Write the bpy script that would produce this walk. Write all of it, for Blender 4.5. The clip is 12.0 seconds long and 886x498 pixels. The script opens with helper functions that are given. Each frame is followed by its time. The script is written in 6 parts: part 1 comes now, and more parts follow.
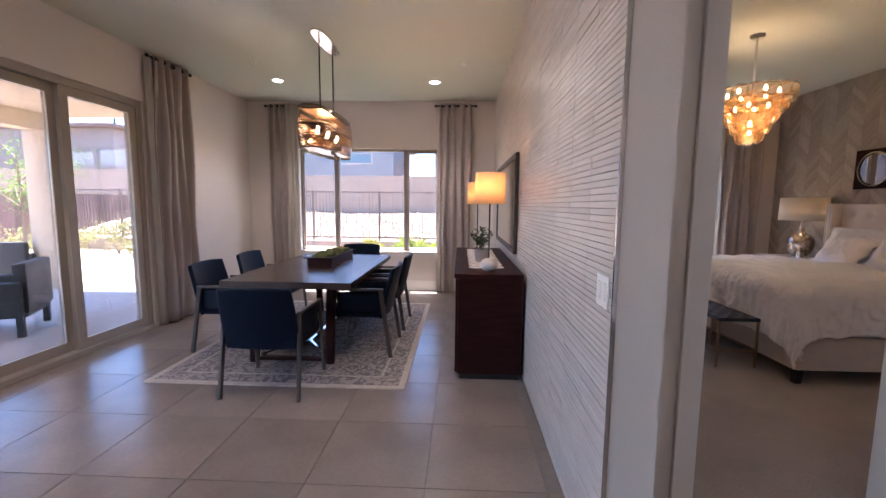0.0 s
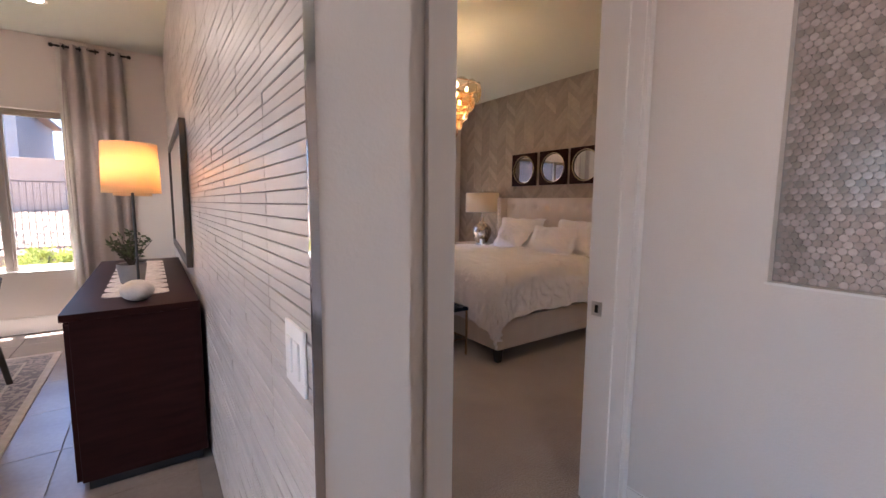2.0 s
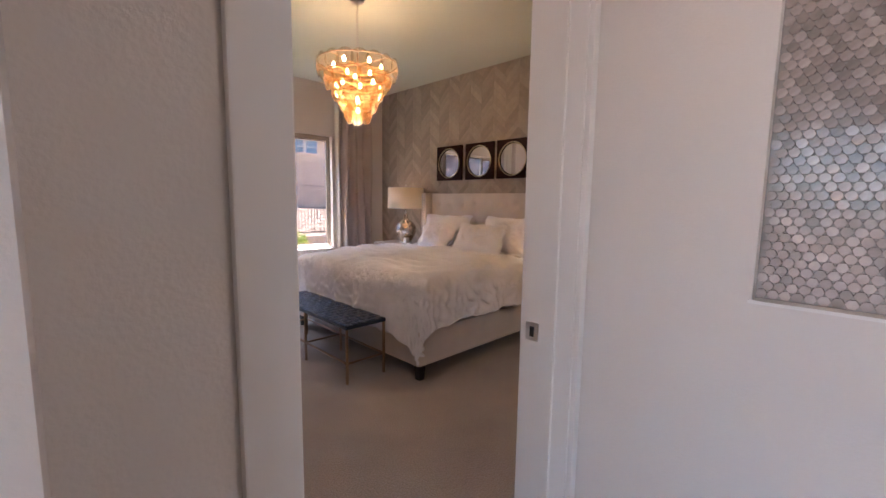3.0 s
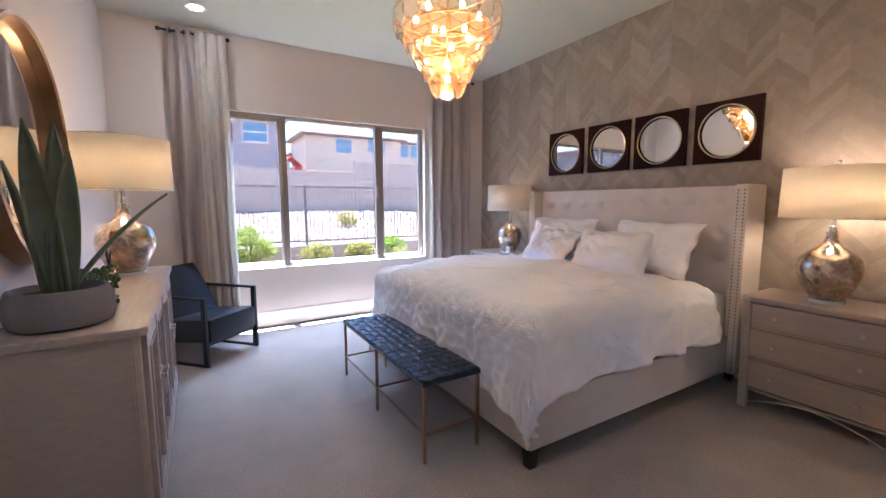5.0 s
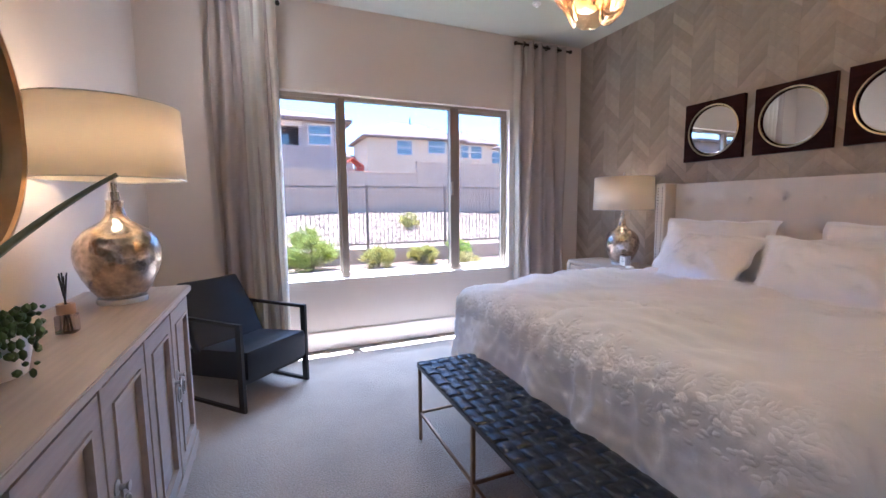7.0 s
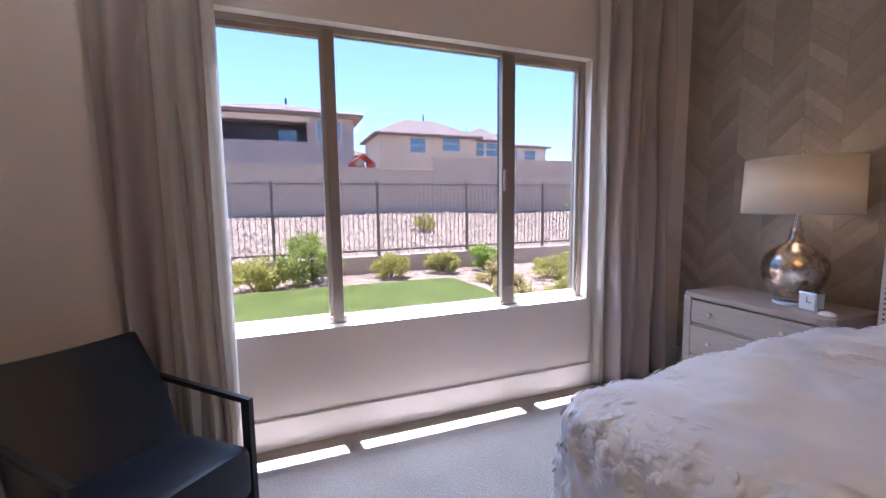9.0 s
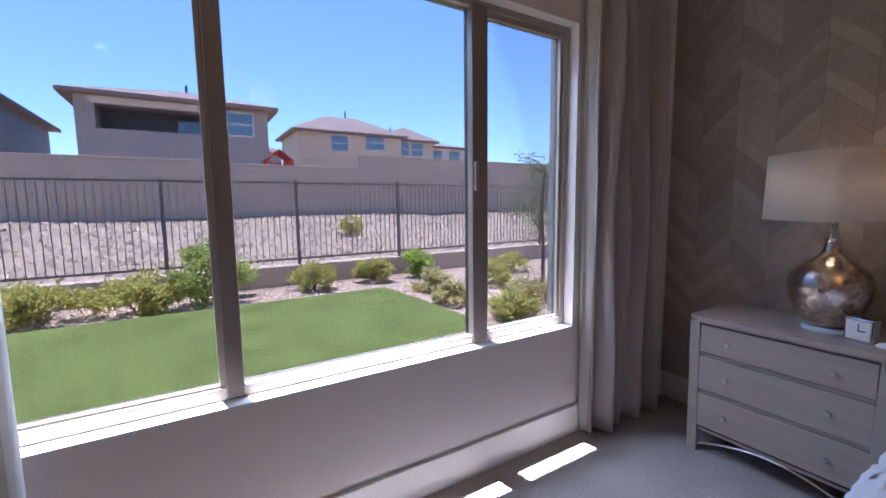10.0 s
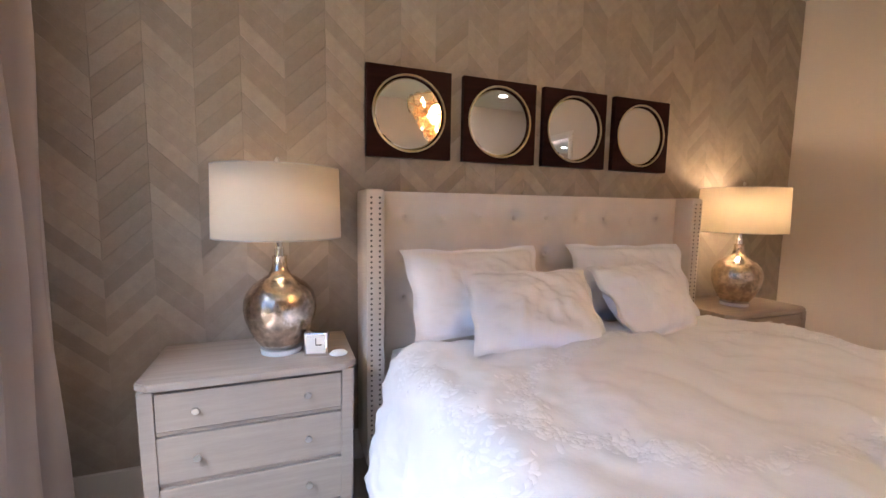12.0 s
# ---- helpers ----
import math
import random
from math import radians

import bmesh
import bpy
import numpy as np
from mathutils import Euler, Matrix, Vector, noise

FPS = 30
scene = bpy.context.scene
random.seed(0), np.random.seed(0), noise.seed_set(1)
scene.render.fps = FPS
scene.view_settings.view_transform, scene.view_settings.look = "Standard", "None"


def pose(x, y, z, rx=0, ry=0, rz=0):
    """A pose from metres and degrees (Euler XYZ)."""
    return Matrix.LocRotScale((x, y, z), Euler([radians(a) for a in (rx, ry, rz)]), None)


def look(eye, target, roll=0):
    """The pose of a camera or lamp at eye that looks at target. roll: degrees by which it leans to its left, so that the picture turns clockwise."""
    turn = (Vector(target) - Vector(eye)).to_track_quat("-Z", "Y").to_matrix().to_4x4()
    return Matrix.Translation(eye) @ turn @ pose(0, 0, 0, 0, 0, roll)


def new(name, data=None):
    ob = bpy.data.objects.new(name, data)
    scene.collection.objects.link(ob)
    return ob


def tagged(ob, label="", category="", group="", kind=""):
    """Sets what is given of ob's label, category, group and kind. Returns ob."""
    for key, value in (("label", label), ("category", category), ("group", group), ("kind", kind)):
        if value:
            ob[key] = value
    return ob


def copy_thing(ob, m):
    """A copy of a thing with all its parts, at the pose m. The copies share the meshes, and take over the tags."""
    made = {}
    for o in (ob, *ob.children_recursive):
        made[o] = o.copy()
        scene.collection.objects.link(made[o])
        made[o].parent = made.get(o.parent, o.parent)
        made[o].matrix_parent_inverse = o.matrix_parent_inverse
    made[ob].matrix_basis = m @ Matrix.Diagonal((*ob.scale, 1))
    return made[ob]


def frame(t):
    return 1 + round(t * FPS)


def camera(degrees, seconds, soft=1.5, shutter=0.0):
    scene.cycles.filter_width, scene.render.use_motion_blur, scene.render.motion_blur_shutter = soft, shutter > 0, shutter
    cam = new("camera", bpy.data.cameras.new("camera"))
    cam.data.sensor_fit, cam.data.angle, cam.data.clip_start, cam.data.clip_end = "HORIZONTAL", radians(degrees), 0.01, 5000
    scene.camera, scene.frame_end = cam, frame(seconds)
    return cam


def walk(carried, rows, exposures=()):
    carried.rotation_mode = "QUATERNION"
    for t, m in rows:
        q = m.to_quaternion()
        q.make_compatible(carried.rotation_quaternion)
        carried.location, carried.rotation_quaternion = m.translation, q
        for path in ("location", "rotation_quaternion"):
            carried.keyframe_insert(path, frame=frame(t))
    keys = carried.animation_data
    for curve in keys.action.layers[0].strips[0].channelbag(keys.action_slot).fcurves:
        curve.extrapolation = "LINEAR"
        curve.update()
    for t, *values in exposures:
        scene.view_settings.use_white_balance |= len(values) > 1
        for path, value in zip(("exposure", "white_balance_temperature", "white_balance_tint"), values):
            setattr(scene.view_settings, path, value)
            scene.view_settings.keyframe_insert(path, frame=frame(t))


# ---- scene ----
cam = camera(94.2, 12.0)
PATH = [
    (0, (0.945, 0.671, 1.421), (0.863, 2.658, 1.208), 0.6),
    (0.5, (0.929, 0.887, 1.416), (1.132, 2.866, 1.201), 0.5),
    (1, (1.029, 1.101, 1.401), (1.534, 3.024, 1.185), 0.4),
    (1.5, (1.152, 1.297, 1.392), (1.98, 3.105, 1.175), 0.6),
    (2, (1.272, 1.441, 1.392), (2.42, 3.064, 1.173), 0.5),
    (2.5, (1.467, 1.58, 1.373), (2.821, 3.034, 1.149), 0.4),
    (2.7, (1.545, 1.636, 1.378), (2.949, 3.042, 1.147), 0.8),
    (4.3, (2.189, 2.346, 1.363), (3.481, 3.854, 1.129), 0.3),
    (4.5, (2.244, 2.403, 1.36), (3.459, 3.975, 1.131), 0.1),
    (5, (2.301, 2.548, 1.358), (3.32, 4.254, 1.136), -0.1),
    (5.5, (2.381, 2.681, 1.376), (3.255, 4.466, 1.15), -0.1),
    (6, (2.39, 2.92, 1.383), (3.227, 4.721, 1.147), -0.2),
    (6.5, (2.462, 3.211, 1.357), (3.267, 5.028, 1.134), -0.4),
    (7, (2.518, 3.545, 1.324), (3.29, 5.378, 1.111), -0.5),
    (9, (2.893, 5.026, 1.337), (3.61, 6.881, 1.122), -0.7),
    (9.5, (3.002, 5.408, 1.346), (3.788, 7.233, 1.126), -0.8),
    (10, (3.064, 5.795, 1.357), (4.105, 7.488, 1.141), -0.7),
    (10.5, (3.193, 6.165, 1.317), (4.662, 7.511, 1.144), -0.0),
    (11, (3.38, 6.256, 1.385), (5.163, 7.138, 1.174), -0.6),
    (11.5, (3.513, 6.363, 1.383), (5.499, 6.481, 1.178), 0.1),
    (12, (3.633, 6.42, 1.407), (5.495, 5.719, 1.203), 0.9),
]
walk(cam, [(t, look(eye, target, roll)) for t, eye, target, roll in PATH],
     [(0, 4.25, 5700, 20), (2.5, 4.6, 6100, 22), (4.5, 5.05, 4950, 15), (5.5, 5.2, 4900, 14), (7.2, 4.9, 4900, 15), (9.0, 4.25, 5200, 20), (9.8, 3.68, 5000, 19), (11.0, 3.42, 4800, 14), (11.6, 4.4, 4800, 17), (12, 5.1, 5700, 14)])

# ---- world, sun, exposure ----
world = bpy.data.worlds.new("daylight")
scene.world = world
world.use_nodes = True
wn = world.node_tree.nodes
wn.clear()
w_out, w_bg, w_sky = wn.new("ShaderNodeOutputWorld"), wn.new("ShaderNodeBackground"), wn.new("ShaderNodeTexSky")
w_sky.sky_type, w_sky.sun_disc = "NISHITA", False
w_sky.sun_elevation, w_sky.sun_rotation = radians(78), radians(0)
w_sky.dust_density, w_sky.ozone_density = 0.5, 4.5
w_bg.inputs["Strength"].default_value = 0.115
world.node_tree.links.new(w_sky.outputs[0], w_bg.inputs[0])
world.node_tree.links.new(w_bg.outputs[0], w_out.inputs[0])
sun = new("sun", bpy.data.lights.new("sun", "SUN"))
sun.data.energy, sun.data.angle, sun.data.color = 4.3, radians(0.5), (1.0, 0.95, 0.88)
sun.matrix_world = look((0, 0, 0), (0.03, -0.17, -1.0))
# area lamp added outside, above the bedroom window, to boost the sky's light indoors
sky_fill = new("window_fill_lamp", bpy.data.lights.new("window_fill_lamp", "AREA"))
sky_fill.data.shape, sky_fill.data.size, sky_fill.data.size_y = "RECTANGLE", 2.3, 0.9
sky_fill.data.energy, sky_fill.data.color = 12.0, (0.82, 0.91, 1.0)
sky_fill.matrix_world = look((3.78, 8.45, 3.35), (3.78, 6.6, 0.9))


# ---- building helpers ----
def empty(name, m=None, label="", category="", group="", kind=""):
    ob = new(name)
    ob.empty_display_size = 0.1
    if m is not None:
        ob.matrix_world = m
    return tagged(ob, label, category, group, kind)


def finish(name, bm, material, smooth=False):
    me = bpy.data.meshes.new(name)
    bmesh.ops.recalc_face_normals(bm, faces=bm.faces)
    if smooth:
        for f in bm.faces:
            f.smooth = True
    bm.to_mesh(me)
    bm.free()
    for mt in material if isinstance(material, (list, tuple)) else [material]:
        me.materials.append(mt)
    if smooth:
        me.set_sharp_from_angle(angle=radians(40))
    return me


def part(name, bm, material, parent=None, label="", smooth=False, kind=""):
    ob = new(name, finish(name, bm, material, smooth))
    if parent is not None:
        ob.parent = parent
    return tagged(ob, label, kind=kind)


def thing(name, bm, material, label, category, group="", kind="", smooth=False, m=None):
    ob = new(name, finish(name, bm, material, smooth))
    if m is not None:
        ob.matrix_world = m
    return tagged(ob, label, category, group, kind)


def box(bm, x0, x1, y0, y1, z0, z1, bevel=0.0, seg=2):
    r = bmesh.ops.create_cube(bm, size=1.0, matrix=Matrix.Translation(((x0 + x1) / 2, (y0 + y1) / 2, (z0 + z1) / 2)) @ Matrix.Diagonal((x1 - x0, y1 - y0, z1 - z0, 1)))
    if bevel:
        edges = list({e for v in r["verts"] for e in v.link_edges})
        bmesh.ops.bevel(bm, geom=edges, offset=bevel, segments=seg, affect="EDGES", profile=0.6)
    return bm


def boxes(*rows, bevel=0.0):
    bm = bmesh.new()
    for r in rows:
        box(bm, *r, bevel=bevel)
    return bm


def rod(bm, p, q, r0, r1=None, seg=10):
    p, q = Vector(p), Vector(q)
    d = q - p
    m = Matrix.Translation((p + q) / 2) @ d.to_track_quat("Z", "Y").to_matrix().to_4x4()
    bmesh.ops.create_cone(bm, cap_ends=True, segments=seg, radius1=r0, radius2=r0 if r1 is None else r1, depth=d.length, matrix=m)
    return bm


def bar(bm, p, q, w, h):
    """A square bar from p to q."""
    p, q = Vector(p), Vector(q)
    d = q - p
    m = Matrix.Translation((p + q) / 2) @ d.to_track_quat("Z", "Y").to_matrix().to_4x4() @ Matrix.Diagonal((w, h, d.length, 1))
    r = bmesh.ops.create_cube(bm, size=1.0, matrix=m)
    bmesh.ops.bevel(bm, geom=list({e for v in r["verts"] for e in v.link_edges}), offset=min(w, h) * 0.15, segments=1, affect="EDGES")
    return bm


def lathe(bm, profile, c=(0, 0, 0), seg=32, sx=1.0, sy=1.0):
    """Turns a profile of (radius, height) round the upright axis at c."""
    rings = []
    for r, z in profile:
        if r < 1e-4:
            rings.append([bm.verts.new((c[0], c[1], c[2] + z))])
        else:
            rings.append([bm.verts.new((c[0] + sx * r * math.cos(2 * math.pi * i / seg), c[1] + sy * r * math.sin(2 * math.pi * i / seg), c[2] + z)) for i in range(seg)])
    for a, b in zip(rings, rings[1:]):
        for i in range(seg):
            j = (i + 1) % seg
            vs = ([a[0], b[j], b[i]] if len(a) == 1 else [a[i], a[j], b[0]] if len(b) == 1 else [a[i], a[j], b[j], b[i]])
            if len(a) == 1 and len(b) == 1:
                continue
            bm.faces.new(vs)
    return bm


def tube(bm, points, r, seg=8):
    """A round tube along points; r is one radius or one for each point."""
    pts = [Vector(p) for p in points]
    rs = [r] * len(pts) if isinstance(r, (int, float)) else list(r)
    rings = []
    for i, p in enumerate(pts):
        d = (pts[min(i + 1, len(pts) - 1)] - pts[max(i - 1, 0)]).normalized()
        a = d.orthogonal().normalized() if i == 0 else (a - d * a.dot(d)).normalized()
        b = d.cross(a)
        rings.append([bm.verts.new(p + rs[i] * (math.cos(2 * math.pi * k / seg) * a + math.sin(2 * math.pi * k / seg) * b)) for k in range(seg)])
    for u, v in zip(rings, rings[1:]):
        for k in range(seg):
            bm.faces.new([u[k], u[(k + 1) % seg], v[(k + 1) % seg], v[k]])
    bm.faces.new(rings[0][::-1])
    bm.faces.new(rings[-1])
    return bm


def sheet(bm, f, nu, nv):
    """A grid of quads through f(u, v), u and v from 0 to 1."""
    g = [[bm.verts.new(f(i / nu, j / nv)) for j in range(nv + 1)] for i in range(nu + 1)]
    for i in range(nu):
        for j in range(nv):
            bm.faces.new([g[i][j], g[i + 1][j], g[i + 1][j + 1], g[i][j + 1]])
    return g


def thick(ob, t, offset=0.0):
    md = ob.modifiers.new("thickness", "SOLIDIFY")
    md.thickness, md.offset = t, offset
    return ob


# ---- materials ----
def paint(name, col, rough=0.5, metal=0.0, var=0.08, scale=3.0, bump=0.0, bscale=60.0, rnd=0.0, spec=0.5, stretch=(1, 1, 1), sheen=0.0, island=0.0, fine=0.0, coat=0.0):
    mt = bpy.data.materials.new(name)
    mt.use_nodes = True
    nt = mt.node_tree
    p = nt.nodes["Principled BSDF"]
    p.inputs["Roughness"].default_value, p.inputs["Metallic"].default_value = rough, metal
    p.inputs["Specular IOR Level"].default_value = spec
    p.inputs["Sheen Weight"].default_value = sheen
    p.inputs["Coat Weight"].default_value = coat
    co = nt.nodes.new("ShaderNodeTexCoord")
    mp = nt.nodes.new("ShaderNodeMapping")
    mp.inputs["Scale"].default_value = stretch
    nt.links.new(co.outputs["Object"], mp.inputs["Vector"])
    n1 = nt.nodes.new("ShaderNodeTexNoise")
    n1.inputs["Scale"].default_value, n1.inputs["Detail"].default_value = scale, 5
    nt.links.new(mp.outputs[0], n1.inputs["Vector"])
    ramp = nt.nodes.new("ShaderNodeMapRange")
    ramp.inputs["From Min"].default_value, ramp.inputs["From Max"].default_value = 0.3, 0.7
    ramp.inputs["To Min"].default_value, ramp.inputs["To Max"].default_value = 1 - var, 1 + var
    nt.links.new(n1.outputs["Fac"], ramp.inputs["Value"])
    val = ramp.outputs[0]
    if fine:
        n3 = nt.nodes.new("ShaderNodeTexNoise")
        n3.inputs["Scale"].default_value, n3.inputs["Detail"].default_value = bscale, 3
        nt.links.new(mp.outputs[0], n3.inputs["Vector"])
        r3 = nt.nodes.new("ShaderNodeMapRange")
        r3.inputs["From Min"].default_value, r3.inputs["From Max"].default_value = 0.3, 0.7
        r3.inputs["To Min"].default_value, r3.inputs["To Max"].default_value = 1 - fine, 1 + fine
        nt.links.new(n3.outputs["Fac"], r3.inputs["Value"])
        mm = nt.nodes.new("ShaderNodeMath")
        mm.operation = "MULTIPLY"
        nt.links.new(val, mm.inputs[0])
        nt.links.new(r3.outputs[0], mm.inputs[1])
        val = mm.outputs[0]
    for amount, node, out in ((rnd, "ShaderNodeObjectInfo", "Random"), (island, "ShaderNodeNewGeometry", "Random Per Island")):
        if amount:
            oi = nt.nodes.new(node)
            r2 = nt.nodes.new("ShaderNodeMapRange")
            r2.inputs["To Min"].default_value, r2.inputs["To Max"].default_value = 1 - amount, 1 + amount
            nt.links.new(oi.outputs[out], r2.inputs["Value"])
            mm = nt.nodes.new("ShaderNodeMath")
            mm.operation = "MULTIPLY"
            nt.links.new(val, mm.inputs[0])
            nt.links.new(r2.outputs[0], mm.inputs[1])
            val = mm.outputs[0]
    mix = nt.nodes.new("ShaderNodeVectorMath")
    mix.operation = "SCALE"
    mix.inputs[0].default_value = col
    nt.links.new(val, mix.inputs["Scale"])
    nt.links.new(mix.outputs[0], p.inputs["Base Color"])
    if bump:
        n2 = nt.nodes.new("ShaderNodeTexNoise")
        n2.inputs["Scale"].default_value, n2.inputs["Detail"].default_value = bscale, 4
        nt.links.new(mp.outputs[0], n2.inputs["Vector"])
        b = nt.nodes.new("ShaderNodeBump")
        b.inputs["Strength"].default_value, b.inputs["Distance"].default_value = bump, 0.01
        nt.links.new(n2.outputs["Fac"], b.inputs["Height"])
        nt.links.new(b.outputs[0], p.inputs["Normal"])
    return mt


def glow(name, col, strength):
    mt = bpy.data.materials.new(name)
    mt.use_nodes = True
    p = mt.node_tree.nodes["Principled BSDF"]
    p.inputs["Base Color"].default_value = (*col, 1)
    p.inputs["Emission Color"].default_value = (*col, 1)
    p.inputs["Emission Strength"].default_value = strength
    return mt


def pane(name, tint=(1, 1, 1), gloss=1.0, rough=0.0):
    """Thin clear glass: straight through, with a mirror share by Fresnel."""
    mt = bpy.data.materials.new(name)
    mt.use_nodes = True
    nt = mt.node_tree
    nt.nodes.remove(nt.nodes["Principled BSDF"])
    t, g, x, f = (nt.nodes.new("ShaderNode" + k) for k in ("BsdfTransparent", "BsdfGlossy", "MixShader", "Fresnel"))
    t.inputs["Color"].default_value = (*tint, 1)
    g.inputs["Roughness"].default_value = rough
    f.inputs["IOR"].default_value = 1.45
    k = nt.nodes.new("ShaderNodeMath")
    k.operation = "MULTIPLY"
    k.inputs[1].default_value = gloss
    nt.links.new(f.outputs[0], k.inputs[0])
    nt.links.new(k.outputs[0], x.inputs[0])
    nt.links.new(t.outputs[0], x.inputs[1])
    nt.links.new(g.outputs[0], x.inputs[2])
    nt.links.new(x.outputs[0], nt.nodes["Material Output"].inputs["Surface"])
    return mt


def cloth(name, col, thru=0.3, bscale=300.0, bump=0.15, var=0.06, scale=4.0):
    """Woven cloth that lets some light through."""
    mt = paint(name, col, 0.9, 0, var, scale, bump, bscale, spec=0.2, sheen=0.2)
    nt = mt.node_tree
    p = nt.nodes["Principled BSDF"]
    t, x = nt.nodes.new("ShaderNodeBsdfTranslucent"), nt.nodes.new("ShaderNodeMixShader")
    t.inputs["Color"].default_value = (*col, 1)
    x.inputs[0].default_value = thru
    nt.links.new(p.outputs[0], x.inputs[1])
    nt.links.new(t.outputs[0], x.inputs[2])
    nt.links.new(x.outputs[0], nt.nodes["Material Output"].inputs["Surface"])
    return mt


WALL = paint("wall_paint", (0.66, 0.60, 0.55), 0.75, var=0.03, scale=1.2, bump=0.12, bscale=120)
CEIL = paint("ceiling_paint", (0.56, 0.57, 0.50), 0.85, var=0.03, scale=0.8, bump=0.15, bscale=90)
TRIM = paint("trim_paint", (0.74, 0.70, 0.66), 0.4, var=0.02, scale=2)
CARPET = paint("carpet_pile", (0.35, 0.305, 0.27), 0.95, var=0.10, scale=3, bump=1.0, bscale=130, spec=0.1, fine=0.35, sheen=0.3)
PORCELAIN = paint("porcelain_tile", (0.225, 0.185, 0.16), 0.24, var=0.14, scale=2.2, bump=0.04, bscale=40, rnd=0.07, fine=0.05)
GROUT = paint("grout", (0.17, 0.15, 0.135), 0.9, var=0.1, scale=12)
STONE_STRIP = paint("stone_strip", (0.50, 0.46, 0.43), 0.3, var=0.08, scale=5, bump=0.05, bscale=60, rnd=0.07, island=0.0, stretch=(1, 1, 4))
STONE_REST = paint("stone_strip_far", (0.50, 0.46, 0.43), 0.3, var=0.08, scale=5, bump=0.05, bscale=60, island=0.07, stretch=(1, 1, 4))
DARK_GROUT = paint("dark_grout", (0.24, 0.215, 0.20), 0.9)
HEX = paint("hex_glass", (0.31, 0.26, 0.235), 0.14, var=0.2, scale=25, rnd=0.32, bump=0.05, bscale=80)
HEX_REST = paint("hex_glass_far", (0.31, 0.26, 0.235), 0.14, var=0.2, scale=25, island=0.32, bump=0.05, bscale=80)
# one wood in two tones: how each plank slope catches light is coloured in
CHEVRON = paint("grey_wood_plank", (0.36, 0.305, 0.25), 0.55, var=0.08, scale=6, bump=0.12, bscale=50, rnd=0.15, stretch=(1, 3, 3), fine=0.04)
CHEVRON_SHADED = paint("grey_wood_plank_shaded", (0.325, 0.275, 0.225), 0.55, var=0.08, scale=6, bump=0.12, bscale=50, rnd=0.15, stretch=(1, 3, 3), fine=0.04)
CHEVRON_REST = paint("grey_wood_plank_low", (0.335, 0.285, 0.235), 0.55, var=0.08, scale=6, bump=0.12, bscale=50, island=0.15, stretch=(1, 3, 3), fine=0.04)
FRAME = paint("tan_vinyl", (0.33, 0.28, 0.225), 0.45, var=0.04)
FRAME_DARK = paint("bronze_aluminium", (0.20, 0.165, 0.135), 0.4, var=0.05)
# panes are tinted to darken the bright outdoor view against the rooms
GLASS = pane("window_glass", (0.38, 0.372, 0.368), 0.22)
GLASS_DINING = pane("dimming_window_glass", (0.55, 0.545, 0.545), 0.4)
GLASS_SLIDER = pane("slider_glass", (0.7, 0.7, 0.7), 0.35)
CHROME = paint("chrome", (0.75, 0.75, 0.76), 0.08, 1.0, var=0.02)
STEEL = paint("brushed_nickel", (0.55, 0.53, 0.5), 0.3, 1.0, var=0.03)
BRASS = paint("aged_brass", (0.33, 0.22, 0.135), 0.36, 1.0, var=0.1, scale=20)
GOLD = paint("gilt_rim", (0.56, 0.46, 0.28), 0.28, 1.0, var=0.08, scale=20)
BLACK_METAL = paint("black_metal", (0.012, 0.011, 0.011), 0.42, 0.1, var=0.1)
BLACK_LEATHER = paint("black_leather", (0.009, 0.011, 0.017), 0.34, spec=0.45, var=0.15, scale=12, bump=0.15, bscale=220)
NAVY_LEATHER = paint("dark_navy_leather", (0.005, 0.008, 0.017), 0.38, spec=0.1, var=0.15, scale=10, bump=0.15, bscale=200)
STRAP = paint("woven_leather_strap", (0.013, 0.020, 0.036), 0.27, var=0.2, scale=15, bump=0.2, bscale=180, island=0.3)
ESPRESSO = paint("espresso_wood", (0.021, 0.0065, 0.006), 0.42, spec=0.07, var=0.25, scale=4, bump=0.05, bscale=30, stretch=(1, 1, 8))
TABLE_WOOD = paint("dark_table_wood", (0.045, 0.03, 0.026), 0.25, var=0.2, scale=5, bump=0.04, bscale=40, stretch=(6, 1, 1))
LEG_WOOD = paint("smoked_wood_leg", (0.05, 0.038, 0.03), 0.45, var=0.15, scale=8)
WASHED = paint("washed_grey_wood", (0.38, 0.315, 0.265), 0.45, var=0.12, scale=4, bump=0.06, bscale=30, stretch=(10, 0.8, 10))
WASHED_SIDE = paint("washed_grey_wood_front", (0.37, 0.31, 0.26), 0.5, var=0.07, scale=4, bump=0.05, bscale=30, stretch=(4, 0.8, 14), fine=0.04)
MERCURY = paint("mercury_glass", (0.58, 0.49, 0.41), 0.17, 1.0, var=0.4, scale=14, bump=0.3, bscale=45, fine=0.25)
ACRYLIC = paint("acrylic", (0.66, 0.67, 0.67), 0.07, var=0.05, spec=0.8, coat=0.6)
SHADE = cloth("lampshade_linen", (0.80, 0.73, 0.62), 0.45, 500, 0.1, 0.03)
SHADE_AMBER = cloth("amber_shade_linen", (0.78, 0.58, 0.35), 0.45, 500, 0.1, 0.03)
LINEN = cloth("curtain_linen", (0.53, 0.46, 0.42), 0.3, 350, 0.15)
LINING = cloth("curtain_lining", (0.70, 0.66, 0.59), 0.4, 350, 0.1)
UPHOLSTERY = paint("cream_linen_upholstery", (0.60, 0.53, 0.46), 0.9, var=0.05, scale=6, bump=0.25, bscale=350, spec=0.2, sheen=0.2)
DUVET = paint("white_cotton", (0.80, 0.78, 0.79), 0.85, var=0.03, scale=4, bump=0.12, bscale=38, spec=0.2, sheen=0.15)
